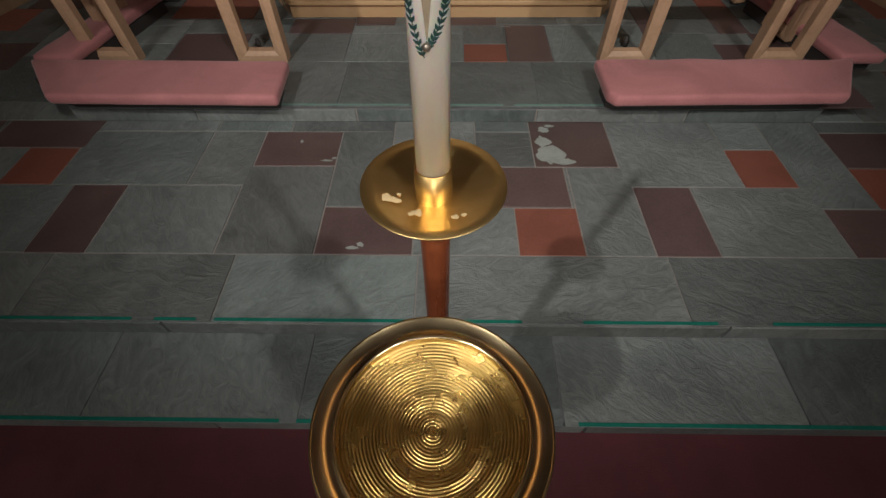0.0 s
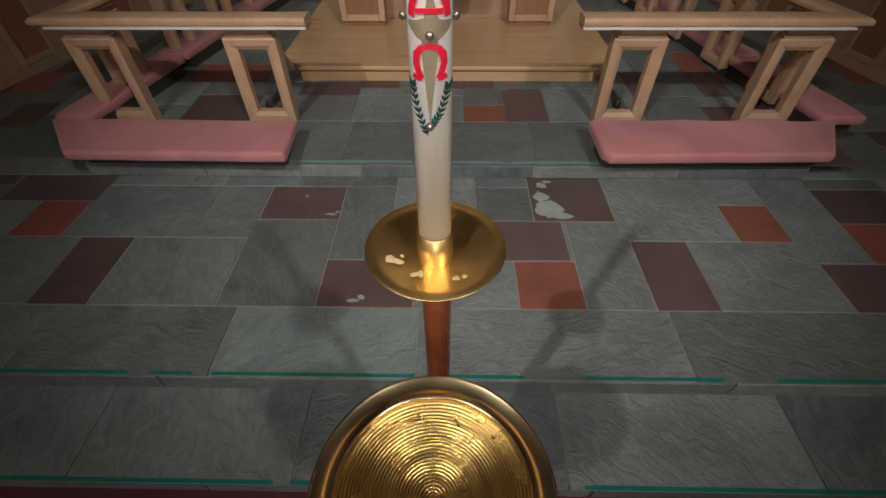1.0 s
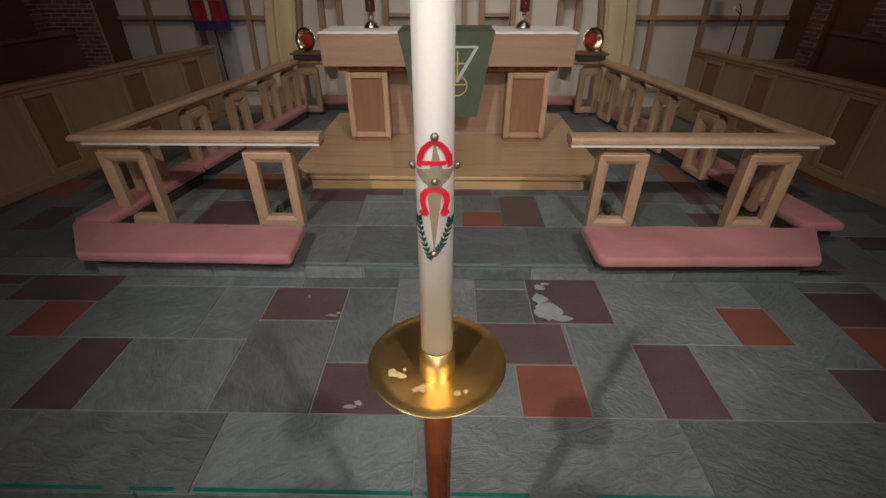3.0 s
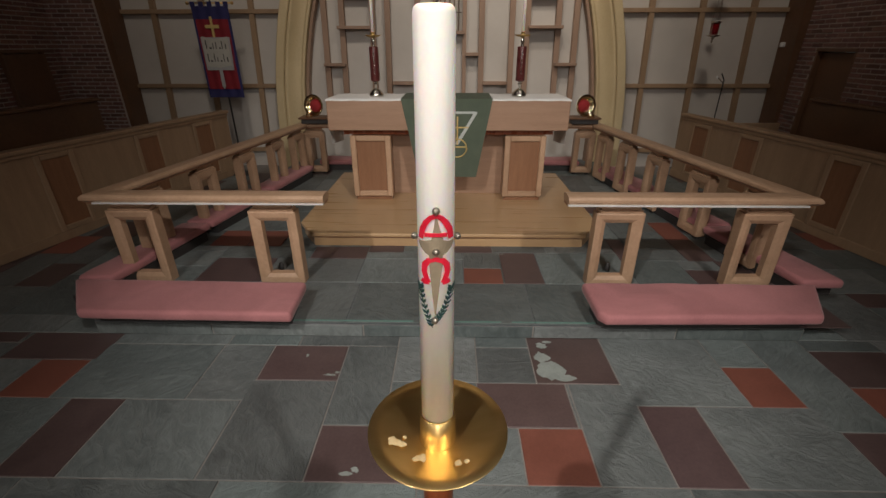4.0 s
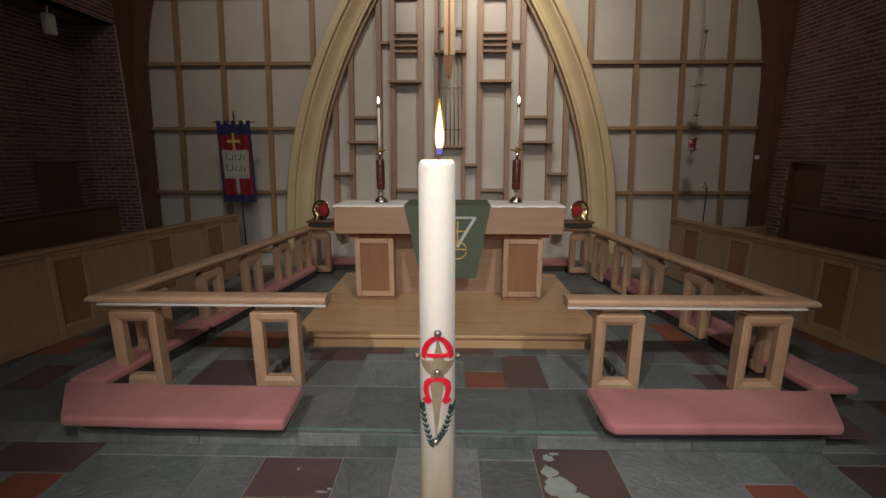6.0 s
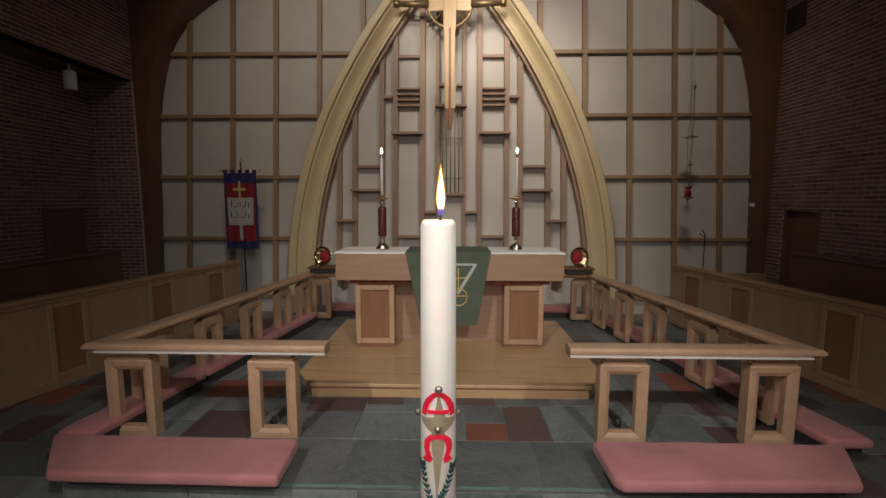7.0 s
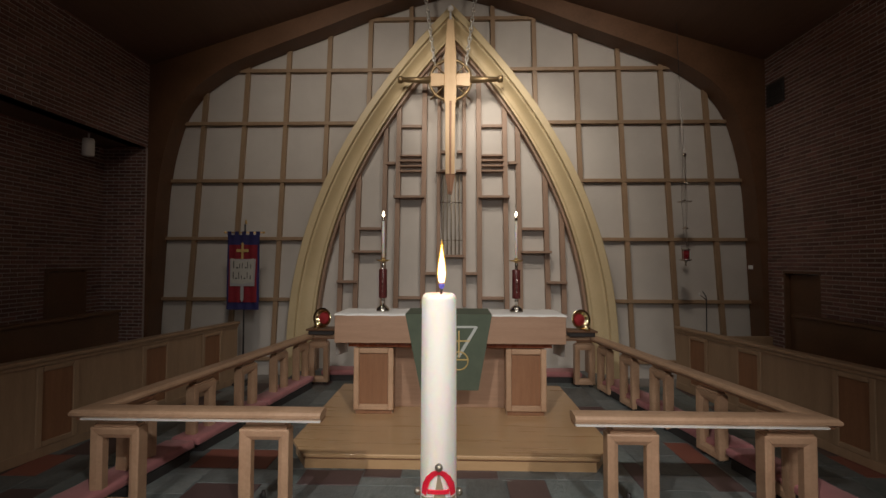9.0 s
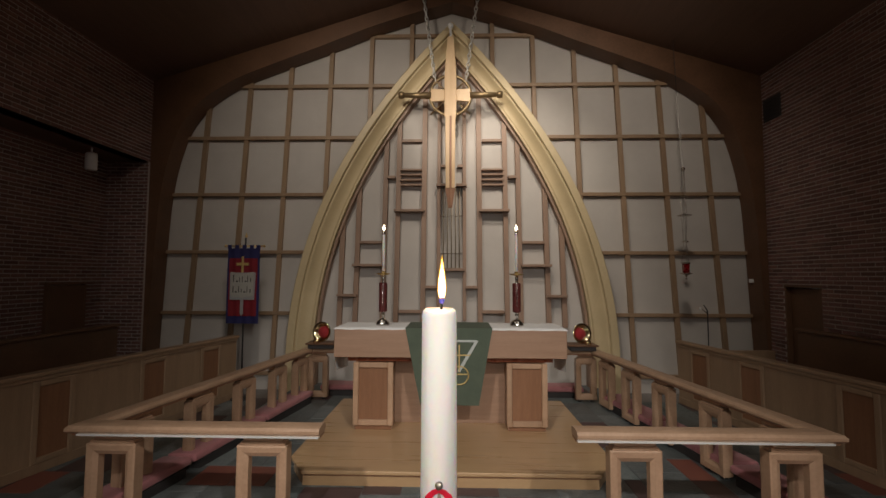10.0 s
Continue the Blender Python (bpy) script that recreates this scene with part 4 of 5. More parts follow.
solid("stall_end", boxed(3.30, 4.66, 6.51, 6.56, 0, 0.74, bevel=0.006), STALL, "plain oak end board of the choir stall", "choir stall")
for s in (-1, 1):
    back = thing("choir_bench", (s * 4.42, 4.3, 0), "dark oak choir bench with a high back", "bench", "choir benches")
    part("back_board", boxed(-0.03, 0.03, -1.7, 1.45, 0, 1.12, bevel=0.006), BEAM, back)
    part("back_cap", boxed(-0.055, 0.055, -1.72, 1.47, 1.12, 1.16, bevel=0.008), BEAM, back)
    part("seat", boxed(min(-s * 0.36, -s * 0.03), max(-s * 0.36, -s * 0.03), -1.65, 1.4, 0.42, 0.46, bevel=0.006), BEAM, back)
    for y in (-1.6, 0.0, 1.35):
        part("bench_end", boxed(min(-s * 0.36, -s * 0.03), max(-s * 0.36, -s * 0.03), y - 0.025, y + 0.025, 0, 0.42, bevel=0.004), BEAM, back)


# ---- banner ----
def banner():
    ob = thing("processional_banner", (-3.07, 6.45, 0), "red and blue church banner with book and cross on a stand", "banner")
    part("pole", tube([(-0.01, 0.03, 0.0), (-0.01, 0.03, 2.36)], 0.012, 10), DARK, ob, "dark metal pole")
    part("stand_foot", lathe([(0, 0), (0.16, 0), (0.15, 0.02), (0.03, 0.035), (0, 0.036)], 24, (0, 0.03)), DARK, ob)
    part("crossbar", tube([(-0.29, 0.015, 2.235), (0.27, 0.015, 2.235)], 0.010, 10), BRASS, ob, "brass crossbar")
    for x in (-0.30, 0.28):
        part("bar_knob", ball(bmesh.new(), (x, 0.015, 2.235), 0.02), BRASS, ob)
    part("pole_finial", lathe([(0, 2.36), (0.016, 2.37), (0.02, 2.39), (0, 2.44)], 14, (0, 0.03)), BRASS, ob)
    field = hanging_cloth(bmesh.new(), [(-0.255, 0.225, z) for z in (2.20, 2.0, 1.8, 1.6, 1.4, 1.2, 1.09)], 0.0, 0.007)
    part("blue_field", field, SHADED_BLUE, ob, "dark blue banner cloth, deepened for shade")
    red = hanging_cloth(bmesh.new(), [(-0.225, 0.195, z) for z in (2.05, 1.9, 1.7, 1.5, 1.3, 1.2)], -0.008, 0.007)
    part("red_field", red, SHADED_RED, ob, "red centre field, darkened for shade")
    for x in (-0.23, -0.12, -0.01, 0.10, 0.20):
        part("hanging_tab", boxed(x - 0.03, x + 0.03, -0.003, 0.003, 2.19, 2.25), SHADED_BLUE, ob)
    part("gold_cross", prism([(-0.035, 2.08), (-0.005, 2.08), (-0.005, 1.985), (0.07, 1.985), (0.07, 1.945), (-0.005, 1.945), (-0.005, 1.84), (-0.035, 1.84), (-0.035, 1.945), (-0.11, 1.945), (-0.11, 1.985), (-0.035, 1.985)], -0.024, -0.018, "y"), GOLD_THREAD, ob, "gold cross")
    part("book_cover", prism([(-0.20, 1.44), (0.165, 1.44), (0.18, 1.84), (-0.205, 1.84)], -0.022, -0.017, "y"), GREY_CLOTH, ob)
    part("book_page", prism([(-0.18, 1.49), (-0.02, 1.47), (0.145, 1.50), (0.155, 1.85), (-0.02, 1.82), (-0.185, 1.85)], -0.028, -0.0225, "y"), SHADED_CREAM, ob, "cream open book, darkened for shade")
    for z, bars in ((1.70, ((-0.15, 0.012, 0.11), (-0.105, 0.030, 0.022), (-0.06, 0.010, 0.07), (-0.02, 0.010, 0.085), (0.025, 0.022, 0.02), (0.06, 0.010, 0.095), (0.105, 0.012, 0.06))), (1.545, ((-0.155, 0.014, 0.10), (-0.12, 0.026, 0.02), (-0.07, 0.010, 0.10), (-0.03, 0.010, 0.055), (0.01, 0.024, 0.02), (0.055, 0.010, 0.10), (0.10, 0.014, 0.055)))):
        for x, w, h in bars:
            part("lettering_bar", boxed(x, x + w, -0.031, -0.0285, z, z + h), DARK, ob, "dark unreadable lettering")
    part("sword", prism([(-0.04, 1.44), (0.005, 1.44), (0.005, 1.24), (-0.017, 1.20), (-0.04, 1.24)], -0.024, -0.018, "y"), GREY_CLOTH, ob, "grey sword blade")


banner()


# ---- sanctuary lamp ----
def sanctuary_lamp():
    x, y = 3.38, 6.42
    ob = thing("sanctuary_lamp", (x, y, 2.06), "hanging sanctuary lamp with ruby glass and nickel mounts", "lamp")
    part("canopy_plate", lathe([(0, 0.62), (0.09, 0.622), (0.10, 0.632), (0.03, 0.645), (0, 0.67)], 28), SILVER, ob, "small smoke plate")
    part("upper_disc", lathe([(0, 0.235), (0.05, 0.24), (0.03, 0.255), (0, 0.27)], 20), SILVER, ob)
    for k in range(3):
        a = radians(120 * k + 20)
        part("hanger", tube([(0.055 * math.cos(a), 0.055 * math.sin(a), -0.06), (0.02 * math.cos(a), 0.02 * math.sin(a), 0.24), (0.045 * math.cos(a), 0.045 * math.sin(a), 0.62), (0.02 * math.cos(a), 0.02 * math.sin(a), 1.30)], 0.0024, 6), SILVER, ob)
    part("glass", lathe([(0.001, -0.21), (0.045, -0.20), (0.048, -0.07), (0.043, -0.07), (0.040, -0.195), (0.001, -0.203)], 24), RUBY, ob, "ruby glass cylinder")
    part("collar", lathe([(0.046, -0.075), (0.062, -0.07), (0.062, -0.055), (0.046, -0.05)], 24, closed=True), SILVER, ob)
    part("cage_base", lathe([(0, -0.27), (0.012, -0.26), (0.02, -0.235), (0.085, -0.215), (0.08, -0.205), (0.03, -0.208), (0, -0.208)], 28), SILVER, ob)
    for k in range(4):
        a = radians(90 * k + 30)
        part("cage_bar", tube([(0.052 * math.cos(a), 0.052 * math.sin(a), -0.21), (0.054 * math.cos(a), 0.054 * math.sin(a), -0.06)], 0.005, 6), SILVER, ob)
    part("drop", ball(bmesh.new(), (0, 0, -0.285), 0.014), SILVER, ob)
    part("top_knob", ball(bmesh.new(), (0, 0, 1.31), 0.03), SILVER, ob)
    chain = link_chain("lamp_chain", (x, y, 3.36), (x - 0.06, y, 4.50), 0.045, 0.0042, STEEL, "steel chain of the sanctuary lamp")
    part("upper_wire", tube([(-0.06, 0, 1.13), (-0.09, 0, 1.98)], 0.0035, 6), DARK, chain, "thin dark wire")


sanctuary_lamp()

mic = thing("microphone_stand", (3.63, 6.36, 0), "thin microphone stand with a pale windscreen", "microphone")
part("upright", tube([(0, 0, 0), (0, 0, 1.0), (0, 0, 1.32), (-0.05, 0, 1.40)], 0.008, 8), DARK, mic)
part("boom", tube([(0.0, 0, 1.28), (-0.11, -0.02, 1.36)], 0.006, 8), SILVER, mic)
part("windscreen", lathe([(0, 1.33), (0.012, 1.335), (0.014, 1.36), (0, 1.378)], 14, (-0.11, -0.02)), WHITE_METAL, mic, "small pale windscreen")
part("foot", lathe([(0, 0), (0.12, 0), (0.11, 0.02), (0, 0.025)], 20), DARK, mic)

sensor = thing("wall_sensor", (4.597, 6.87, 1.74), "small white sensor on the laminated frame", "sensor")
part("case", boxed(-0.03, 0.03, -0.03, 0.015, -0.03, 0.03, bevel=0.008), WHITE_METAL, sensor)

can = thing("spotlight_can", (-4.97, 5.86, 3.56), "white cylindrical spotlight under the lintel", "spotlight")
part("can_body", lathe([(0, -0.32), (0.055, -0.32), (0.07, -0.31), (0.07, -0.10), (0.06, -0.08), (0, -0.08)], 24), WHITE_METAL, can)
part("stem", tube([(0, 0, -0.09), (0, 0, 0.0)], 0.012, 8), WHITE_METAL, can)


# ---- font and paschal candle ----
def font():
    cx, cy, zr = 0.026, 0.378, 1.040
    ob = thing("baptismal_font", (cx, cy, Z_NAVE), "baptismal font with a spun brass bowl", "font")
    z = zr - Z_NAVE
    rim = [(0.1290, z - 0.030), (0.1290, z - 0.012)]
    rim += [(0.1330 - 0.0040 * math.cos(radians(a)), z - 0.0105 + 0.0040 * math.sin(radians(a))) for a in range(0, 151, 15)]
    rim += [(0.1375, z - 0.0088), (0.1480, z - 0.0055), (0.1590, z - 0.0022)]
    rim += [(0.1620 + 0.0028 * math.sin(radians(a)), z - 0.0036 + 0.0028 * math.cos(radians(a))) for a in range(-30, 106, 15)]
    rim += [(0.163, z - 0.044), (0.162, z - 0.046), (0.150, z - 0.05), (0.1315, z - 0.036)]
    part("rim", lathe(rim, 128, closed=True), BRASS_RIM, ob, "polished brass rim")
    dish = []
    n = 232
    for i in range(n + 1):
        r = 0.1305 * (1 - i / n)
        zz = z - 0.042 + 0.026 * (r / 0.137) ** 2.2
        ripple = (0.00070 if r > 0.073 else 0.00042) * math.sin(2 * math.pi * r / 0.0047) * (0.7 + 0.3 * math.sin(r * 190)) + 0.0011 * math.exp(-((r - 0.073) / 0.003) ** 2)
        dish.append((r, zz + ripple * min(1, r / 0.01)))
    part("dish", lathe(dish, 128), BRASS_SPUN, ob, "spun brass dish with concentric ridges")
    part("underside", lathe([(0.163, z - 0.044), (0.15, z - 0.09), (0.10, z - 0.13), (0.06, z - 0.15), (0, z - 0.15)], 64), BRASS, ob)
    part("pedestal", lathe([(0, 0.06), (0.11, 0.06), (0.09, 0.10), (0.05, 0.3), (0.045, z - 0.3), (0.07, z - 0.16), (0, z - 0.149)], 40), MAHOGANY, ob, "turned mahogany pedestal")
    part("base", lathe([(0, 0), (0.19, 0), (0.19, 0.03), (0.15, 0.06), (0, 0.061)], 40), MAHOGANY, ob)


font()
CX, CY = 0.0248, 0.655


def candle_stand():
    ob = thing("paschal_stand", (CX, CY, Z_NAVE), "mahogany paschal candle stand with a brass saucer", "candle stand")
    part("base_plate", boxed(-0.13, 0.13, -0.06, 0.035, 0, 0.02, bevel=0.006), MAHOGANY, ob)
    part("pole", lathe([(0, 0.02), (0.034, 0.02), (0.026, 0.08), (0.0225, 0.5), (0.0225, 1.0), (0.0245, 1.31), (0.0245, 1.423), (0, 1.4235)], 32), MAHOGANY, ob)
    z = 1.450
    part("saucer", lathe([(0, z - 0.027), (0.03, z - 0.027), (0.055, z - 0.0215), (0.082, z - 0.012), (0.1035, z - 0.0035), (0.1042, z - 0.0025), (0.1035, z - 0.0015), (0.081, z - 0.0095), (0.054, z - 0.019), (0.028, z - 0.024), (0, z - 0.024)], 96), BRASS_SAUCER, ob, "polished brass drip saucer")
    part("socket", lathe([(0.0268, z - 0.025), (0.0262, z + 0.030), (0.0245, z + 0.0305), (0.0243, z - 0.026), (0, z - 0.026)], 48), BRASS, ob, "brass candle socket")
    rnd = random.Random(4)
    for a, r, w in ((196, 0.068, 0.0085), (201, 0.057, 0.007), (188, 0.050, 0.0035), (243, 0.048, 0.008), (236, 0.055, 0.005), (300, 0.060, 0.006), (310, 0.066, 0.004), (90, 0.085, 0.005)):
        px, py = r * math.cos(radians(a)), r * math.sin(radians(a))
        zz = z - 0.024 + 0.0225 * max(0, (r - 0.026) / 0.0775) ** 1.15
        bm = bmesh.new()
        ring = [bm.verts.new((px + w * (1 + 0.3 * rnd.uniform(-1, 1)) * math.cos(t), py + w * (1 + 0.3 * rnd.uniform(-1, 1)) * math.sin(t), zz + 0.0004 + 0.33 * (math.cos(t) * math.cos(radians(a)) + math.sin(t) * math.sin(radians(a))) * w)) for t in (k * math.pi / 6 for k in range(12))]
        top = bm.verts.new((px, py, zz + 0.0018))
        for k in range(12):
            bm.faces.new((ring[k], ring[(k + 1) % 12], top)).smooth = True
        part("wax_drip", bm, OLD_WAX, ob, "dried wax drip")


candle_stand()
R0, R1, ZB, ZT = 0.0232, 0.0213, 1.223, 1.771


def on_wax(u, z, out=0.0):
    """A point on the candle's face: u metres across as seen from the front, at height z."""
    r = R0 + (R1 - R0) * (z - ZB) / (ZT - ZB) + out
    a = max(-1.5, min(1.5, math.asin(max(-0.999, min(0.999, u / r)))))
    return Vector((r * math.sin(a), -r * math.cos(a), z))


def ribbon(bm, pts, widths, out=0.0015):
    """A flat stroke through (u, z) points, wrapped on the candle with a little thickness."""
    n = len(pts)
    rows = []
    for i, (u, z) in enumerate(pts):
        du = pts[min(i + 1, n - 1)][0] - pts[max(i - 1, 0)][0]
        dz = pts[min(i + 1, n - 1)][1] - pts[max(i - 1, 0)][1]
        k = math.hypot(du, dz) or 1
        w = widths[i] / 2 if isinstance(widths, (list, tuple)) else widths / 2
        a, b = (u - dz / k * w, z + du / k * w), (u + dz / k * w, z - du / k * w)
        n_ = 2 if w < 0.004 else 10
        across = [(a[0] + (b[0] - a[0]) * j / n_, a[1] + (b[1] - a[1]) * j / n_) for j in range(n_ + 1)]
        rows.append([on_wax(*a, 0.0)] + [on_wax(*q, out) for q in across] + [on_wax(*b, 0.0)])
    most = max(len(r) for r in rows)
    if min(len(r) for r in rows) != most:
        for r in rows:
            while len(r) < most:
                r.insert(1, r[1].copy())
    rows = [[bm.verts.new(v) for v in r] for r in rows]
    for p, q in zip(rows, rows[1:]):
        for k in range(most - 1):
            bm.faces.new((p[k], p[k + 1], q[k + 1], q[k]))
    return bm


def paschal_candle():
    ob = thing("paschal_candle", (CX, CY, 0), "tall ivory paschal candle with red Alpha and Omega, burning", "candle")
    part("wax", lathe([(0, ZB), (R0, ZB), (R1, ZT - 0.008), (R1 - 0.001, ZT - 0.003), (R1 - 0.004, ZT), (0.013, ZT - 0.002), (0.004, ZT - 0.004), (0, ZT - 0.004)], 64), WAX, ob, "ivory wax body")
    zc, k = 1.520, 0.000262

    def P(x, y):
        return ((x - 215) * 0.000228, zc + (345 - y) * k)

    def poly(pts):
        return [P(*q) for q in pts]

    bm = bmesh.new()
    ribbon(bm, poly([(218, 178), (190, 190), (165, 215), (148, 250), (140, 290)]), [0.005, 0.0055, 0.0062, 0.0062, 0.0055])
    ribbon(bm, poly([(218, 178), (246, 190), (270, 215), (287, 250), (293, 290)]), [0.005, 0.0055, 0.0062, 0.0062, 0.0055])
    ribbon(bm, poly([(160, 271), (190, 268), (218, 267), (246, 268), (275, 271)]), 0.0045, 0.0016)
    part("alpha", bm, RED_WAX, ob, "raised red letter Alpha")
    bm = bmesh.new()
    ribbon(bm, poly([(290, 500), (270, 507), (252, 505)]), 0.005)
    ribbon(bm, poly([(138, 500), (158, 507), (178, 505)]), 0.005)
    ribbon(bm, poly([(254, 505), (268, 480), (278, 450), (274, 418), (255, 394), (216, 384), (177, 394), (158, 418), (154, 450), (163, 480), (177, 505)]), [0.006, 0.0062, 0.0066, 0.007, 0.0062, 0.0052, 0.0062, 0.007, 0.0066, 0.0062, 0.006])
    part("omega", bm, RED_WAX, ob, "raised red letter Omega")
    bm = bmesh.new()
    ribbon(bm, poly([(219, 183), (222, 230), (225, 290), (222, 310)]), [0.0015, 0.006, 0.0135, 0.02], 0.0006)
    ribbon(bm, poly([(217, 292), (217, 300), (217, 306), (217, 318), (217, 336), (217, 356), (217, 372)]), [0.014, 0.026, 0.0410, 0.0402, 0.036, 0.026, 0.012], 0.0009)
    ribbon(bm, poly([(217, 366), (217, 405), (214, 500), (212, 600), (211, 680)]), [0.0160, 0.0165, 0.011, 0.0055, 0.0012], 0.0009)
    part("lozenge", bm, PEWTER_FLAT, ob, "bronze-coloured wax lozenge")
    for (x, y), r in (((220, 155), 0.0047), ((218, 345), 0.0042), ((209, 705), 0.0046)):
        part("nail_head", ball(bmesh.new(), on_wax(*P(x, y), 0.003), r, 16), PEWTER, ob, "pewter incense nail")
    for a in (-1, 1):
        z = P(0, 302)[1]
        rr = R0 + (R1 - R0) * (z - ZB) / (ZT - ZB)
        part("nail_head", ball(bmesh.new(), (a * (rr + 0.0028), -0.003, z), 0.0047, 16), PEWTER, ob, "pewter incense nail")
    for s, pts in ((-1, [(196, 752), (180, 715), (160, 665), (143, 610), (134, 560), (130, 535)]), (1, [(205, 718), (228, 690), (252, 660), (274, 615), (290, 570), (297, 543)])):
        stem = part("leaf_sprig", ribbon(bmesh.new(), poly(pts), 0.0011, 0.0007), LEAF, ob, "dark green wax leaf sprig")
        q = poly(pts)
        for i in range(len(q) - 1):
            for h in (0.25, 0.75):
                u0, z0 = q[i][0] + (q[i + 1][0] - q[i][0]) * h, q[i][1] + (q[i + 1][1] - q[i][1]) * h
                d = Vector((q[i + 1][0] - q[i][0], q[i + 1][1] - q[i][1])).normalized()
                for w in (-1, 1):
                    e = Vector((d.x * 0.75 - w * d.y * 0.62, d.y * 0.75 + w * d.x * 0.62)) * 0.0074
                    part("leaf", ribbon(bmesh.new(), [(u0, z0), (u0 + e.x * 0.5, z0 + e.y * 0.5), (u0 + e.x, z0 + e.y)], [0.0012, 0.0031, 0.0004], 0.0009), LEAF, stem)
    part("wick", tube([(0.002, 0, ZT - 0.005), (0.003, 0, ZT + 0.004), (0.001, 0, ZT + 0.012)], 0.0016, 8), DARK, ob, "charred wick")
    part("flame", lathe([(0, ZT + 0.008), (0.0028, ZT + 0.012), (0.0042, ZT + 0.020), (0.0045, ZT + 0.026), (0.0034, ZT + 0.037), (0.0019, ZT + 0.048), (0.0008, ZT + 0.056), (0, ZT + 0.061)], 20, (0.003, 0)), FLAME, ob, "bright yellow-white flame")
    part("flame_mantle", lathe([(0, ZT + 0.0075), (0.0036, ZT + 0.012), (0.0055, ZT + 0.020), (0.0059, ZT + 0.027), (0.0046, ZT + 0.039), (0.0030, ZT + 0.050), (0.0015, ZT + 0.060), (0, ZT + 0.067)], 20, (0.003, 0)), FLAME_MANTLE, ob, "thin yellow outer flame")
    part("flame_root", lathe([(0, ZT + 0.004), (0.0030, ZT + 0.007), (0.0037, ZT + 0.011), (0.0030, ZT + 0.014), (0, ZT + 0.0145)], 18, (0.003, 0)), FLAME_EDGE, ob, "blue root of the flame")

    data = bpy.data.lights.new("candle_flame_lamp", "POINT")
    data.energy, data.shadow_soft_size, data.color = 0.26, 0.004, (1.0, 0.50, 0.17)
    new("candle_flame_lamp", data).matrix_basis = pose(CX + 0.003, CY, ZT + 0.075)


paschal_candle()


# ---- green tape along the step edges ----
for y, z, runs, m in (
    (Y_B + 0.012, Z_B, ((-3.2, -1.32), (-1.22, -1.04), (-0.96, -0.1), (-0.05, 0.36), (0.62, 1.19), (1.42, 3.2)), TAPE),
    (Y_A + 0.012, Z_A, ((-3.2, -0.62), (-0.55, 0.2), (0.56, 3.2)), TAPE),
    (Y_C + 0.02, Z_C, ((-1.0, -0.2), (-0.16, 0.37), (0.44, 0.98)), PALE_TAPE),
):
    for xa, xb in runs:
        solid("tape_strip", boxed(xa, xb, y - 0.008, y + 0.007, z + 0.0005, z + 0.0022), m, "strip of green marking tape on the slate step edge", "tape", "", "tape strips")


# ---- side walls of brick ----
def brick_wall(name, place, length, z0, z1, near, limit, label, gaps=()):
    """A wall along local x, seen from -y: bricks proud of the mortar; the ones near the point given are single parts."""
    ob = thing(name, place[:3], label, "wall", "", place[3])
    tagged(ob, kind="structure")
    bl, bh, j = 0.172, 0.0440, 0.0095
    core = bmesh.new()
    if gaps:
        (ga, gb, gz) = gaps[0]
        box(core, 0, ga, 0, 0.2, z0, z1)
        box(core, gb, length, 0, 0.2, z0, z1)
        box(core, ga, gb, 0, 0.2, gz, z1)
    else:
        box(core, 0, length, 0, 0.2, z0, z1)
    part("mortar_bed", core, MORTAR, ob)
    cells = []
    row = 0
    z = z0
    while z + bh <= z1 + 0.02:
        x = -((row % 2) * 0.5 * (bl + j))
        while x < length:
            xa, xb = max(x, 0), min(x + bl, length)
            pieces = [(xa, xb)]
            for ga, gb, gz in gaps:
                if z < gz:
                    pieces = [q for u, v in pieces for q in ((u, min(v, ga)), (max(u, gb), v))]
            for u, v in pieces:
                if v - u > 0.03:
                    cells.append((abs(u - near[0]) + 0.8 * abs(z - near[1]), u, v, z))
            x += bl + j
        z += bh + j
        row += 1
    cells.sort()
    rnd = random.Random(len(cells))
    shared = {}
    verts, faces = [], []

    def shape(w):
        e = 0.004
        return [(0, 0.004, 0), (w, 0.004, 0), (w, 0.004, bh), (0, 0.004, bh), (e, -0.007, e), (w - e, -0.007, e), (w - e, -0.007, bh - e), (e, -0.007, bh - e)], [(4, 5, 6, 7), (0, 1, 5, 4), (1, 2, 6, 5), (2, 3, 7, 6), (3, 0, 4, 7)]

    for i, (_, xa, xb, z) in enumerate(cells):
        w = round(xb - xa, 3)
        if i < limit:
            if w not in shared:
                me = bpy.data.meshes.new("brick")
                v, f = shape(w)
                me.from_pydata(v, [], f)
                me.materials.append(BRICK)
                shared[w] = me
            b = new("brick", shared[w])
            b.parent = ob
            b.location = (xa, rnd.uniform(-0.002, 0.0025), z)
        else:
            v, f = shape(w)
            o = len(verts)
            dy = rnd.uniform(-0.002, 0.0025)
            verts += [(xa + p[0], p[1] + dy, z + p[2]) for p in v]
            faces += [tuple(q + o for q in t) for t in f]
    me = bpy.data.meshes.new("brick_field")
    me.from_pydata(verts, [], faces)
    me.materials.append(BRICK_FIELD)
    rest = new("brick_field", me)
    rest.parent = ob
    tagged(rest, kind="stuff")
    return ob


BRICK_FIELD = BRICK.copy()
BRICK_FIELD.name = "brown_brick_field"
for nd in list(BRICK_FIELD.node_tree.nodes):
    if nd.type == "OBJECT_INFO":
        geo = BRICK_FIELD.node_tree.nodes.new("ShaderNodeNewGeometry")
        for lk in [q for q in BRICK_FIELD.node_tree.links if q.from_node == nd]:
            BRICK_FIELD.node_tree.links.new(geo.outputs["Random Per Island"], lk.to_socket)

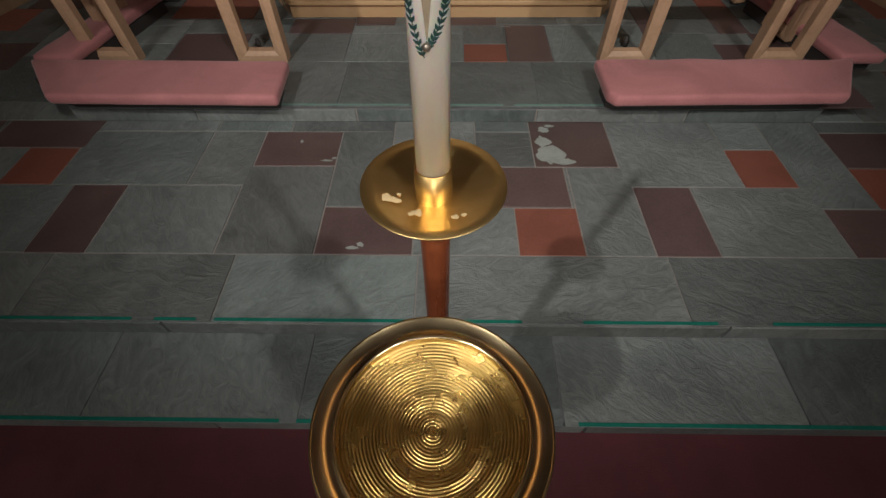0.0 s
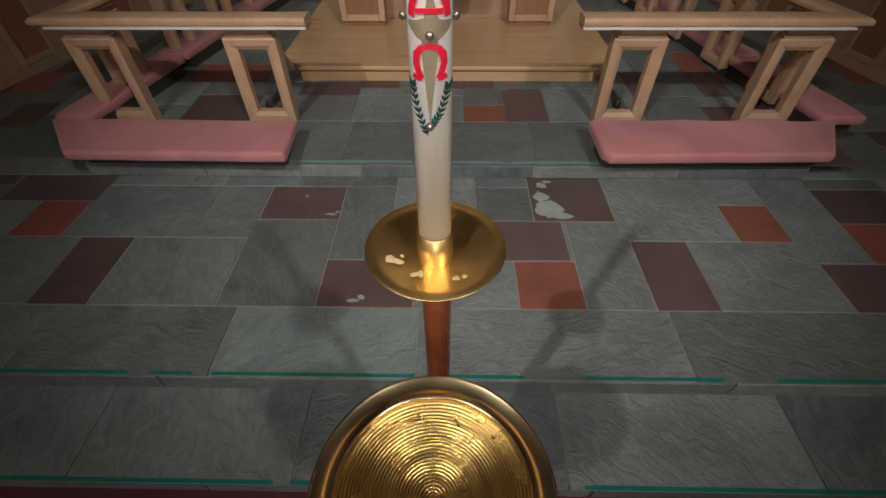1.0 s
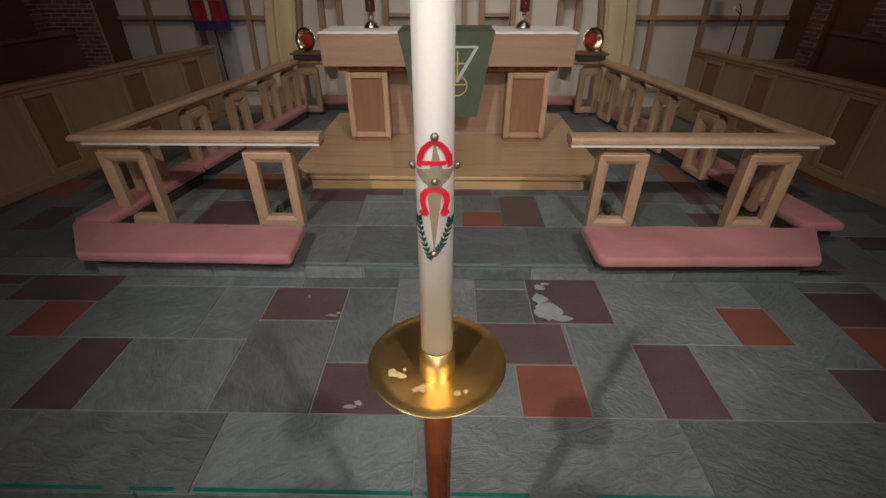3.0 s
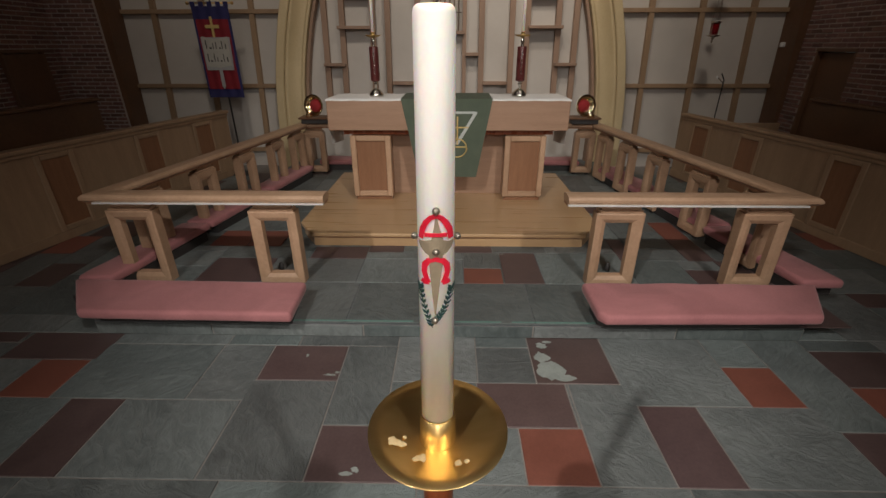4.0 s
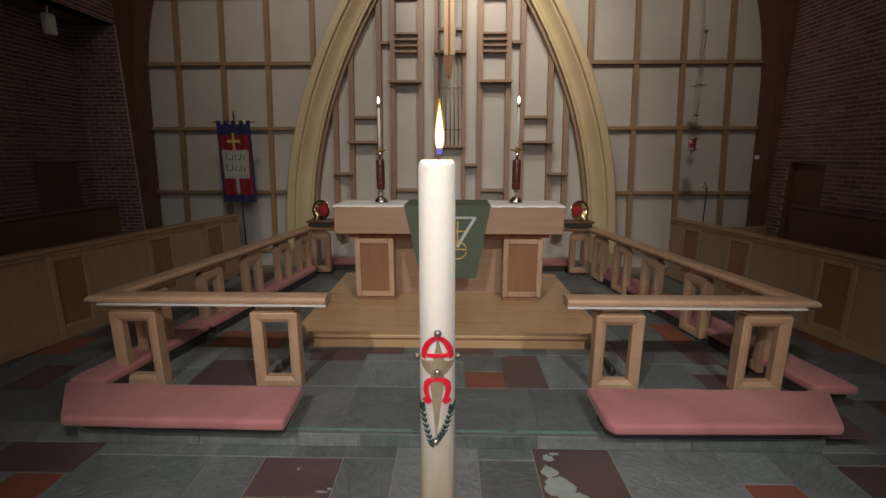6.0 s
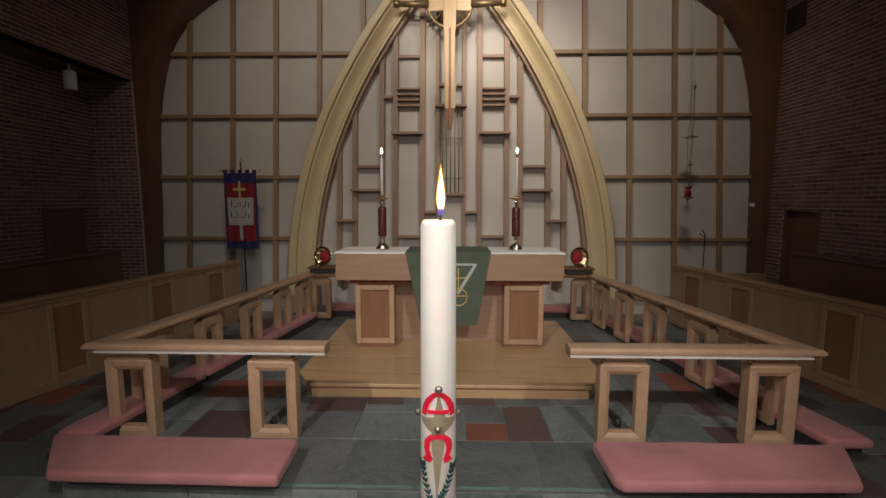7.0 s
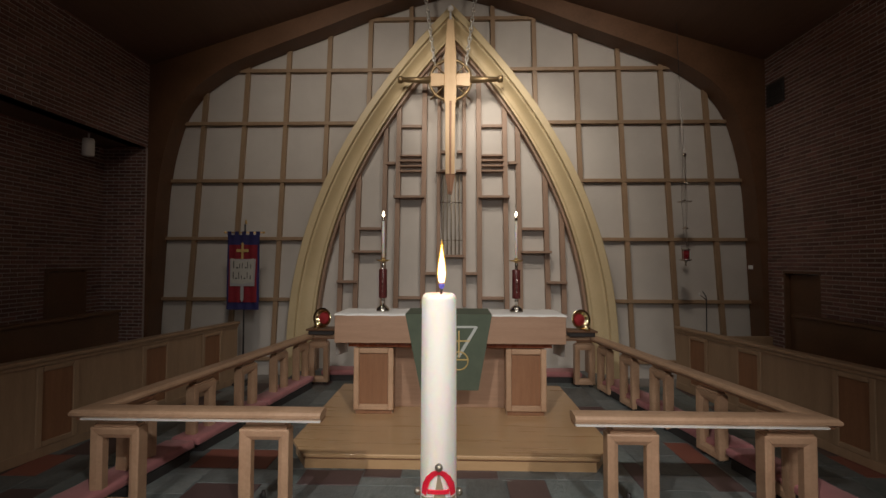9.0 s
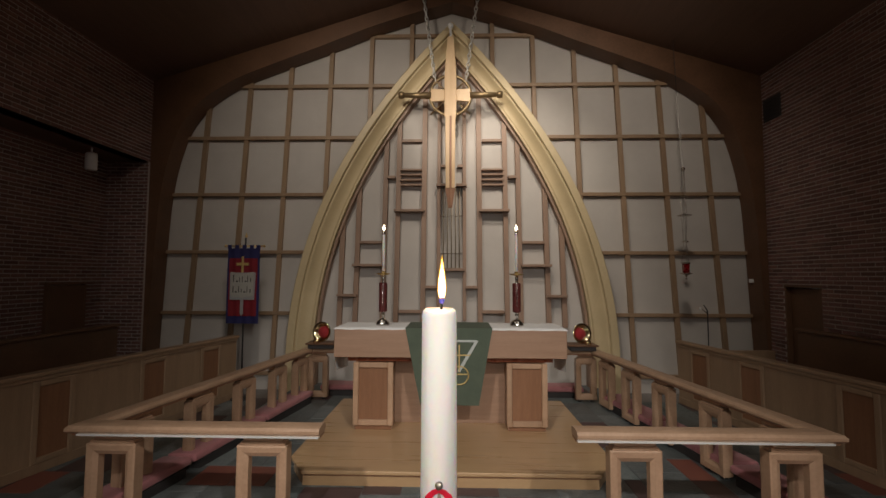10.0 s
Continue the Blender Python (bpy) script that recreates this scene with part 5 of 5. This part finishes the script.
# east wall: local x runs from the frame towards the nave
brick_wall("wall_east", (SIDE, 6.66, 0, -90), 5.66, 0.0, 4.9, (1.4, 2.6), 300, "brown brick side wall of the chancel", ((0.29, 0.91, 1.70),))
# west wall: above the lintel only, with a deeper bay behind
brick_wall("wall_west", (-SIDE, 1.0, 0, 90), 5.66, 3.56, 4.9, (4.4, 4.0), 200, "brown brick wall over the west bay")
brick_wall("wall_bay_end", (-SIDE - 0.68, 6.62, 0, 0), 0.68, 0.0, 3.56, (0.4, 2.0), 120, "brown brick end wall of the west bay")
brick_wall("wall_bay_side", (-SIDE - 0.66, 1.0, 0, 90), 5.62, 0.0, 3.56, (4.6, 2.0), 200, "brown brick back wall of the west bay")
solid("bay_soffit", boxed(-SIDE - 0.9, -SIDE - 0.01, 1.0, 6.62, 3.56, 3.62), CEIL, "dark soffit of the west bay", "soffit", "structure")
for name, x0, x1, y0, y1 in (("door_1", SIDE + 0.06, SIDE + 0.12, 5.75, 6.37), ("door_2", -SIDE - 0.655, -SIDE - 0.60, 5.7, 6.3)):
    d = thing(name, ((x0 + x1) / 2, (y0 + y1) / 2, 0), "dark oak side door in the brick wall", "door")
    tagged(d, kind="structure")
    hx, hy = (x1 - x0) / 2, (y1 - y0) / 2
    part("leaf", boxed(-hx, hx, -hy + 0.031, hy - 0.031, 0.005, 1.65, bevel=0.004), BEAM, d)
    for e in (-1, 1):
        part("jamb", boxed(-hx - 0.064, hx, min(e * (hy - 0.03), e * hy), max(e * (hy - 0.03), e * hy), 0.005, 1.66, bevel=0.003), BEAM, d)
    part("lintel", boxed(-hx - 0.075, hx, -hy, hy, 1.662, 1.70, bevel=0.004), BEAM, d)
    part("door_knob", ball(bmesh.new(), ((-hx if x0 > 0 else hx) * 1.4, -hy + 0.08, 0.95), 0.025), BRASS, d)
vent = thing("wall_vent", (SIDE - 0.012, 6.44, 4.28), "dark louvred vent high in the brick wall", "vent")
tagged(vent, kind="structure")
part("frame", boxed(-0.012, 0.006, -0.17, 0.17, -0.17, 0.17, bevel=0.004), DARK, vent)
for k in range(6):
    part("slat", boxed(-0.022, -0.012, -0.145, 0.145, -0.14 + 0.05 * k, -0.115 + 0.05 * k), DARK, vent)


# ---- slate paving ----
def tile(parent, x0, x1, y0, y1, z, material, rnd, gap=0.004, name="slate_tile"):
    """One slate with eased edges, its top slightly out of level."""
    e = 0.002
    dz = [rnd.uniform(-0.0012, 0.0012) for _ in range(4)]
    x0, x1, y0, y1 = x0 + gap, x1 - gap, y0 + gap, y1 - gap
    low = [(x0, y0, z - T - 0.004), (x1, y0, z - T - 0.004), (x1, y1, z - T - 0.004), (x0, y1, z - T - 0.004)]
    mid = [(a, b, z - e + dz[i]) for i, (a, b) in enumerate(((x0, y0), (x1, y0), (x1, y1), (x0, y1)))]
    top = [(a, b, z + dz[i]) for i, (a, b) in enumerate(((x0 + e, y0 + e), (x1 - e, y0 + e), (x1 - e, y1 - e), (x0 + e, y1 - e)))]
    f = [(8, 9, 10, 11)]
    for o in (0, 4):
        f += [(o + i, o + (i + 1) % 4, o + 4 + (i + 1) % 4, o + 4 + i) for i in range(4)]
    me = bpy.data.meshes.new(name)
    me.from_pydata(low + mid + top, [], f)
    me.materials.append(material)
    ob = new(name, me)
    ob.parent = parent
    return ob


def pave(parent, x0, x1, rows, z, special, seed, inside=None, purple=0.14, red=0.05):
    """Random ashlar paving between x0 and x1 over the row lines given; special: tiles of known place."""
    rnd = random.Random(seed)
    taken = [[] for _ in rows[:-1]]
    for xa, xb, i, k, m in special:
        for r in range(i, k):
            taken[r].append((xa, xb))
        tile(parent, xa, xb, rows[i], rows[k], z, m, rnd)
    for r in range(len(rows) - 1):
        x = x0
        while x < x1 - 0.02:
            block = [t for t in taken[r] if t[0] <= x + 0.002 < t[1]]
            if block:
                x = max(t[1] for t in block)
                continue
            nxt = min([t[0] for t in taken[r] if t[0] > x] + [x1])
            w = rnd.choice((0.31, 0.46, 0.46, 0.62, 0.77))
            h = rnd.choice((1, 2, 2, 3)) if w < 0.7 else rnd.choice((2, 3))
            if x + w > nxt - 0.13:
                w = nxt - x
            hh = 1
            while hh < h and r + hh < len(taken) and not any(t[0] < x + w - 0.002 and t[1] > x + 0.002 for t in taken[r + hh]):
                hh += 1
            for q in range(r, r + hh):
                taken[q].append((x, x + w))
            u = rnd.random()
            m = SLATE_PURPLE if u < purple and w < 0.5 else SLATE_RED if u > 1 - red and w < 0.4 else SLATE
            cx, cy = x + w / 2, (rows[r] + rows[r + hh]) / 2
            if inside is None or inside(cx, cy, w, rows[r + hh] - rows[r]):
                tile(parent, x, x + w, rows[r], rows[r + hh], z, m, rnd)
            x += w


S, P_, R_ = SLATE, SLATE_PURPLE, SLATE_RED
U = 0.158
rows_b = [1.45 + U * k for k in range(6)] + [2.40, 2.51]
special_b = [
    (-2.02, -1.72, 0, 3, P_), (-2.46, -2.155, 3, 5, R_), (-1.075, -0.605, 4, 6, P_), (-0.605, -0.13, 0, 2, P_), (0.19, 0.69, 2, 4, P_), (0.385, 0.707, 0, 2, R_),
    (0.535, 1.005, 4, 7, P_), (1.04, 1.345, 0, 3, P_), (1.65, 1.94, 3, 5, R_), (1.98, 2.45, 0, 2, P_), (2.28, 2.6, 2, 4, R_), (2.28, 2.75, 4, 6, P_), (-3.1, -2.46, 3, 5, S), (-2.95, -2.02, 0, 3, S),
    (-1.72, -1.09, 0, 3, S), (-1.09, -0.605, 0, 4, S), (0.707, 1.04, 0, 4, S), (1.345, 1.98, 0, 3, S), (1.005, 1.65, 3, 7, S), (0.2, 0.535, 4, 6, S), (-0.605, -0.29, 2, 6, S), (-0.29, 0.2, 4, 7, S),
    (-2.155, -1.4, 3, 6, S), (-1.4, -1.075, 3, 6, S), (-0.13, 0.385, 0, 2, S), (-0.29, 0.19, 2, 4, S), (1.94, 2.28, 2, 7, S), (-2.74, -2.13, 5, 7, P_), (-3.08, -2.77, 6, 7, P_), (-1.39, -0.93, 6, 7, S), (-0.93, -0.29, 6, 7, S),
]
pave(floor, -4.4, 4.4, rows_b, Z_B, special_b, 11)
front = [-4.4, -3.1, -1.86, -0.975, -0.1, 1.083, 2.2, 3.3, 4.4]
rnd_f = random.Random(5)
for a, b in zip(front, front[1:]):
    tile(floor, a, b, Y_B, 1.45, Z_B, SLATE, rnd_f, 0.003)
lower = [-4.4, -2.35, -1.42, -0.547, 0.503, 1.462, 2.4, 3.4, 4.4]
for a, b in zip(lower, lower[1:]):
    tile(step_a, a, b, Y_A, Y_B + 0.012, Z_A, SLATE, rnd_f, 0.003)
# side floors beyond the platform
for s in (-1, 1):
    xa, xb = (2.62, 4.4) if s > 0 else (-4.4, -2.62)
    pave(floor, xa, xb, [2.51 + 0.2 * k for k in range(21)], Z_B, [], 20 + s, purple=0.3)
    for k in range(2):
        tile(floor, min(s * 2.3, s * 2.62), max(s * 2.3, s * 2.62), 2.51 + 0.24 * k, 2.75 + 0.24 * k, Z_B, SLATE, rnd_f)


def on_platform(x, y, w, h):
    lim = 2.31 + (2.62 - 2.31) * (y - 2.51) / 0.47 if y < 2.98 else 2.62 - 0.27 * (y - 2.98) / 4.0
    return abs(x) + w * 0.35 < lim and not (abs(x) + w / 2 < 1.17 and y - h / 2 > 3.75)


rows_c = [2.50, 3.025, 3.27, 3.43, 3.56, 3.67, 3.87, 4.02, 4.3] + [4.55 + 0.25 * k for k in range(10)]
special_c = [
    (0.14, 0.445, 1, 2, R_), (0.45, 0.757, 1, 4, P_), (-1.16, -0.68, 3, 5, P_), (-2.14, -1.80, 5, 7, R_), (-1.93, -1.42, 1, 3, P_), (2.02, 2.25, 3, 6, P_), (1.46, 1.6, 3, 6, P_), (0.0, 0.4, 4, 5, P_),
    (-1.42, -0.64, 0, 1, S), (-0.64, 0.59, 0, 1, S), (0.59, 1.45, 0, 1, S), (-0.68, 0.14, 1, 3, S), (0.757, 1.46, 1, 4, S), (-1.42, -0.68, 1, 3, S), (-0.68, 0.14, 3, 4, S),
]
pave(platform, -2.6, 2.6, rows_c, Z_C, special_c, 31, on_platform, purple=0.2)


def riser_slabs(parent, y, z0, z1, cuts, seed):
    """Upright slates on a step's face, with open pale joints between them."""
    rnd = random.Random(seed)
    for a, b in zip(cuts, cuts[1:]):
        w, h, e, g = b - a, z1 - z0, 0.003, 0.0045
        x0, x1, f = a + g, b - g, y - 0.009 + rnd.uniform(-0.001, 0.001)
        v = [(x0, y, z0), (x1, y, z0), (x1, y, z1), (x0, y, z1), (x0 + e, f, z0 + e), (x1 - e, f, z0 + e), (x1 - e, f, z1 - e), (x0 + e, f, z1 - e)]
        me = bpy.data.meshes.new("riser_slate")
        me.from_pydata(v, [], [(4, 5, 6, 7), (0, 1, 5, 4), (1, 2, 6, 5), (2, 3, 7, 6), (3, 0, 4, 7)])
        me.materials.append(SLATE)
        ob = new("riser_slate", me)
        ob.parent = parent


solid("riser_joint_bed", boxed(-2.308, 2.308, Y_C + 0.008, Y_C + 0.0115, Z_B + 0.001, Z_C - 0.024), GROUT, "pale mortar bed behind the riser slates", "step", "structure")
riser_slabs(platform, Y_C + 0.0079, Z_B + 0.002, Z_C - 0.024, [-2.305, -1.53, -0.53, 0.58, 1.50, 2.305], 3)
riser_slabs(step_b, Y_B + 0.0119, Z_A + 0.002, Z_B - 0.02, [-4.4, -2.9, -1.2, 0.1, 1.25, 2.9, 4.4], 4)
riser_slabs(step_a, Y_A + 0.0199, Z_NAVE + 0.002, Z_A - 0.02, [-4.4, -2.6, -0.9, 0.6, 1.9, 3.2, 4.4], 6)
# worn pale patch on one purple slate
bm = bmesh.new()
rnd_p = random.Random(9)
for cx, cy, rx, ry in ((0.64, 2.19, 0.095, 0.085), (0.60, 2.31, 0.05, 0.05), (0.70, 2.13, 0.07, 0.03), (0.62, 2.42, 0.035, 0.03), (0.66, 2.46, 0.03, 0.015)):
    c = bm.verts.new((cx, cy, Z_B + 0.0026))
    ring = [bm.verts.new((cx + rx * rnd_p.uniform(0.7, 1.2) * math.cos(t), cy + ry * rnd_p.uniform(0.7, 1.2) * math.sin(t), Z_B + 0.0022)) for t in (k * math.pi / 9 for k in range(18))]
    for k in range(18):
        bm.faces.new((c, ring[k], ring[(k + 1) % 18]))
for cx, cy, rx, ry in ((-0.42, 1.49, 0.03, 0.012), (-0.385, 1.51, 0.02, 0.014), (-0.66, 2.13, 0.035, 0.010), (-0.62, 2.15, 0.015, 0.012), (-0.84, 2.30, 0.010, 0.014), (0.46, 3.53, 0.04, 0.008)):
    z = (Z_C if cy > 2.5 else Z_B) + 0.0024
    c = bm.verts.new((cx, cy, z))
    ring = [bm.verts.new((cx + rx * rnd_p.uniform(0.6, 1.3) * math.cos(t), cy + ry * rnd_p.uniform(0.6, 1.3) * math.sin(t), z - 0.0002)) for t in (k * math.pi / 6 for k in range(12))]
    for k in range(12):
        bm.faces.new((c, ring[k], ring[(k + 1) % 12]))
part("worn_patch", bm, PALE, floor, "pale worn patches on the purple slates")
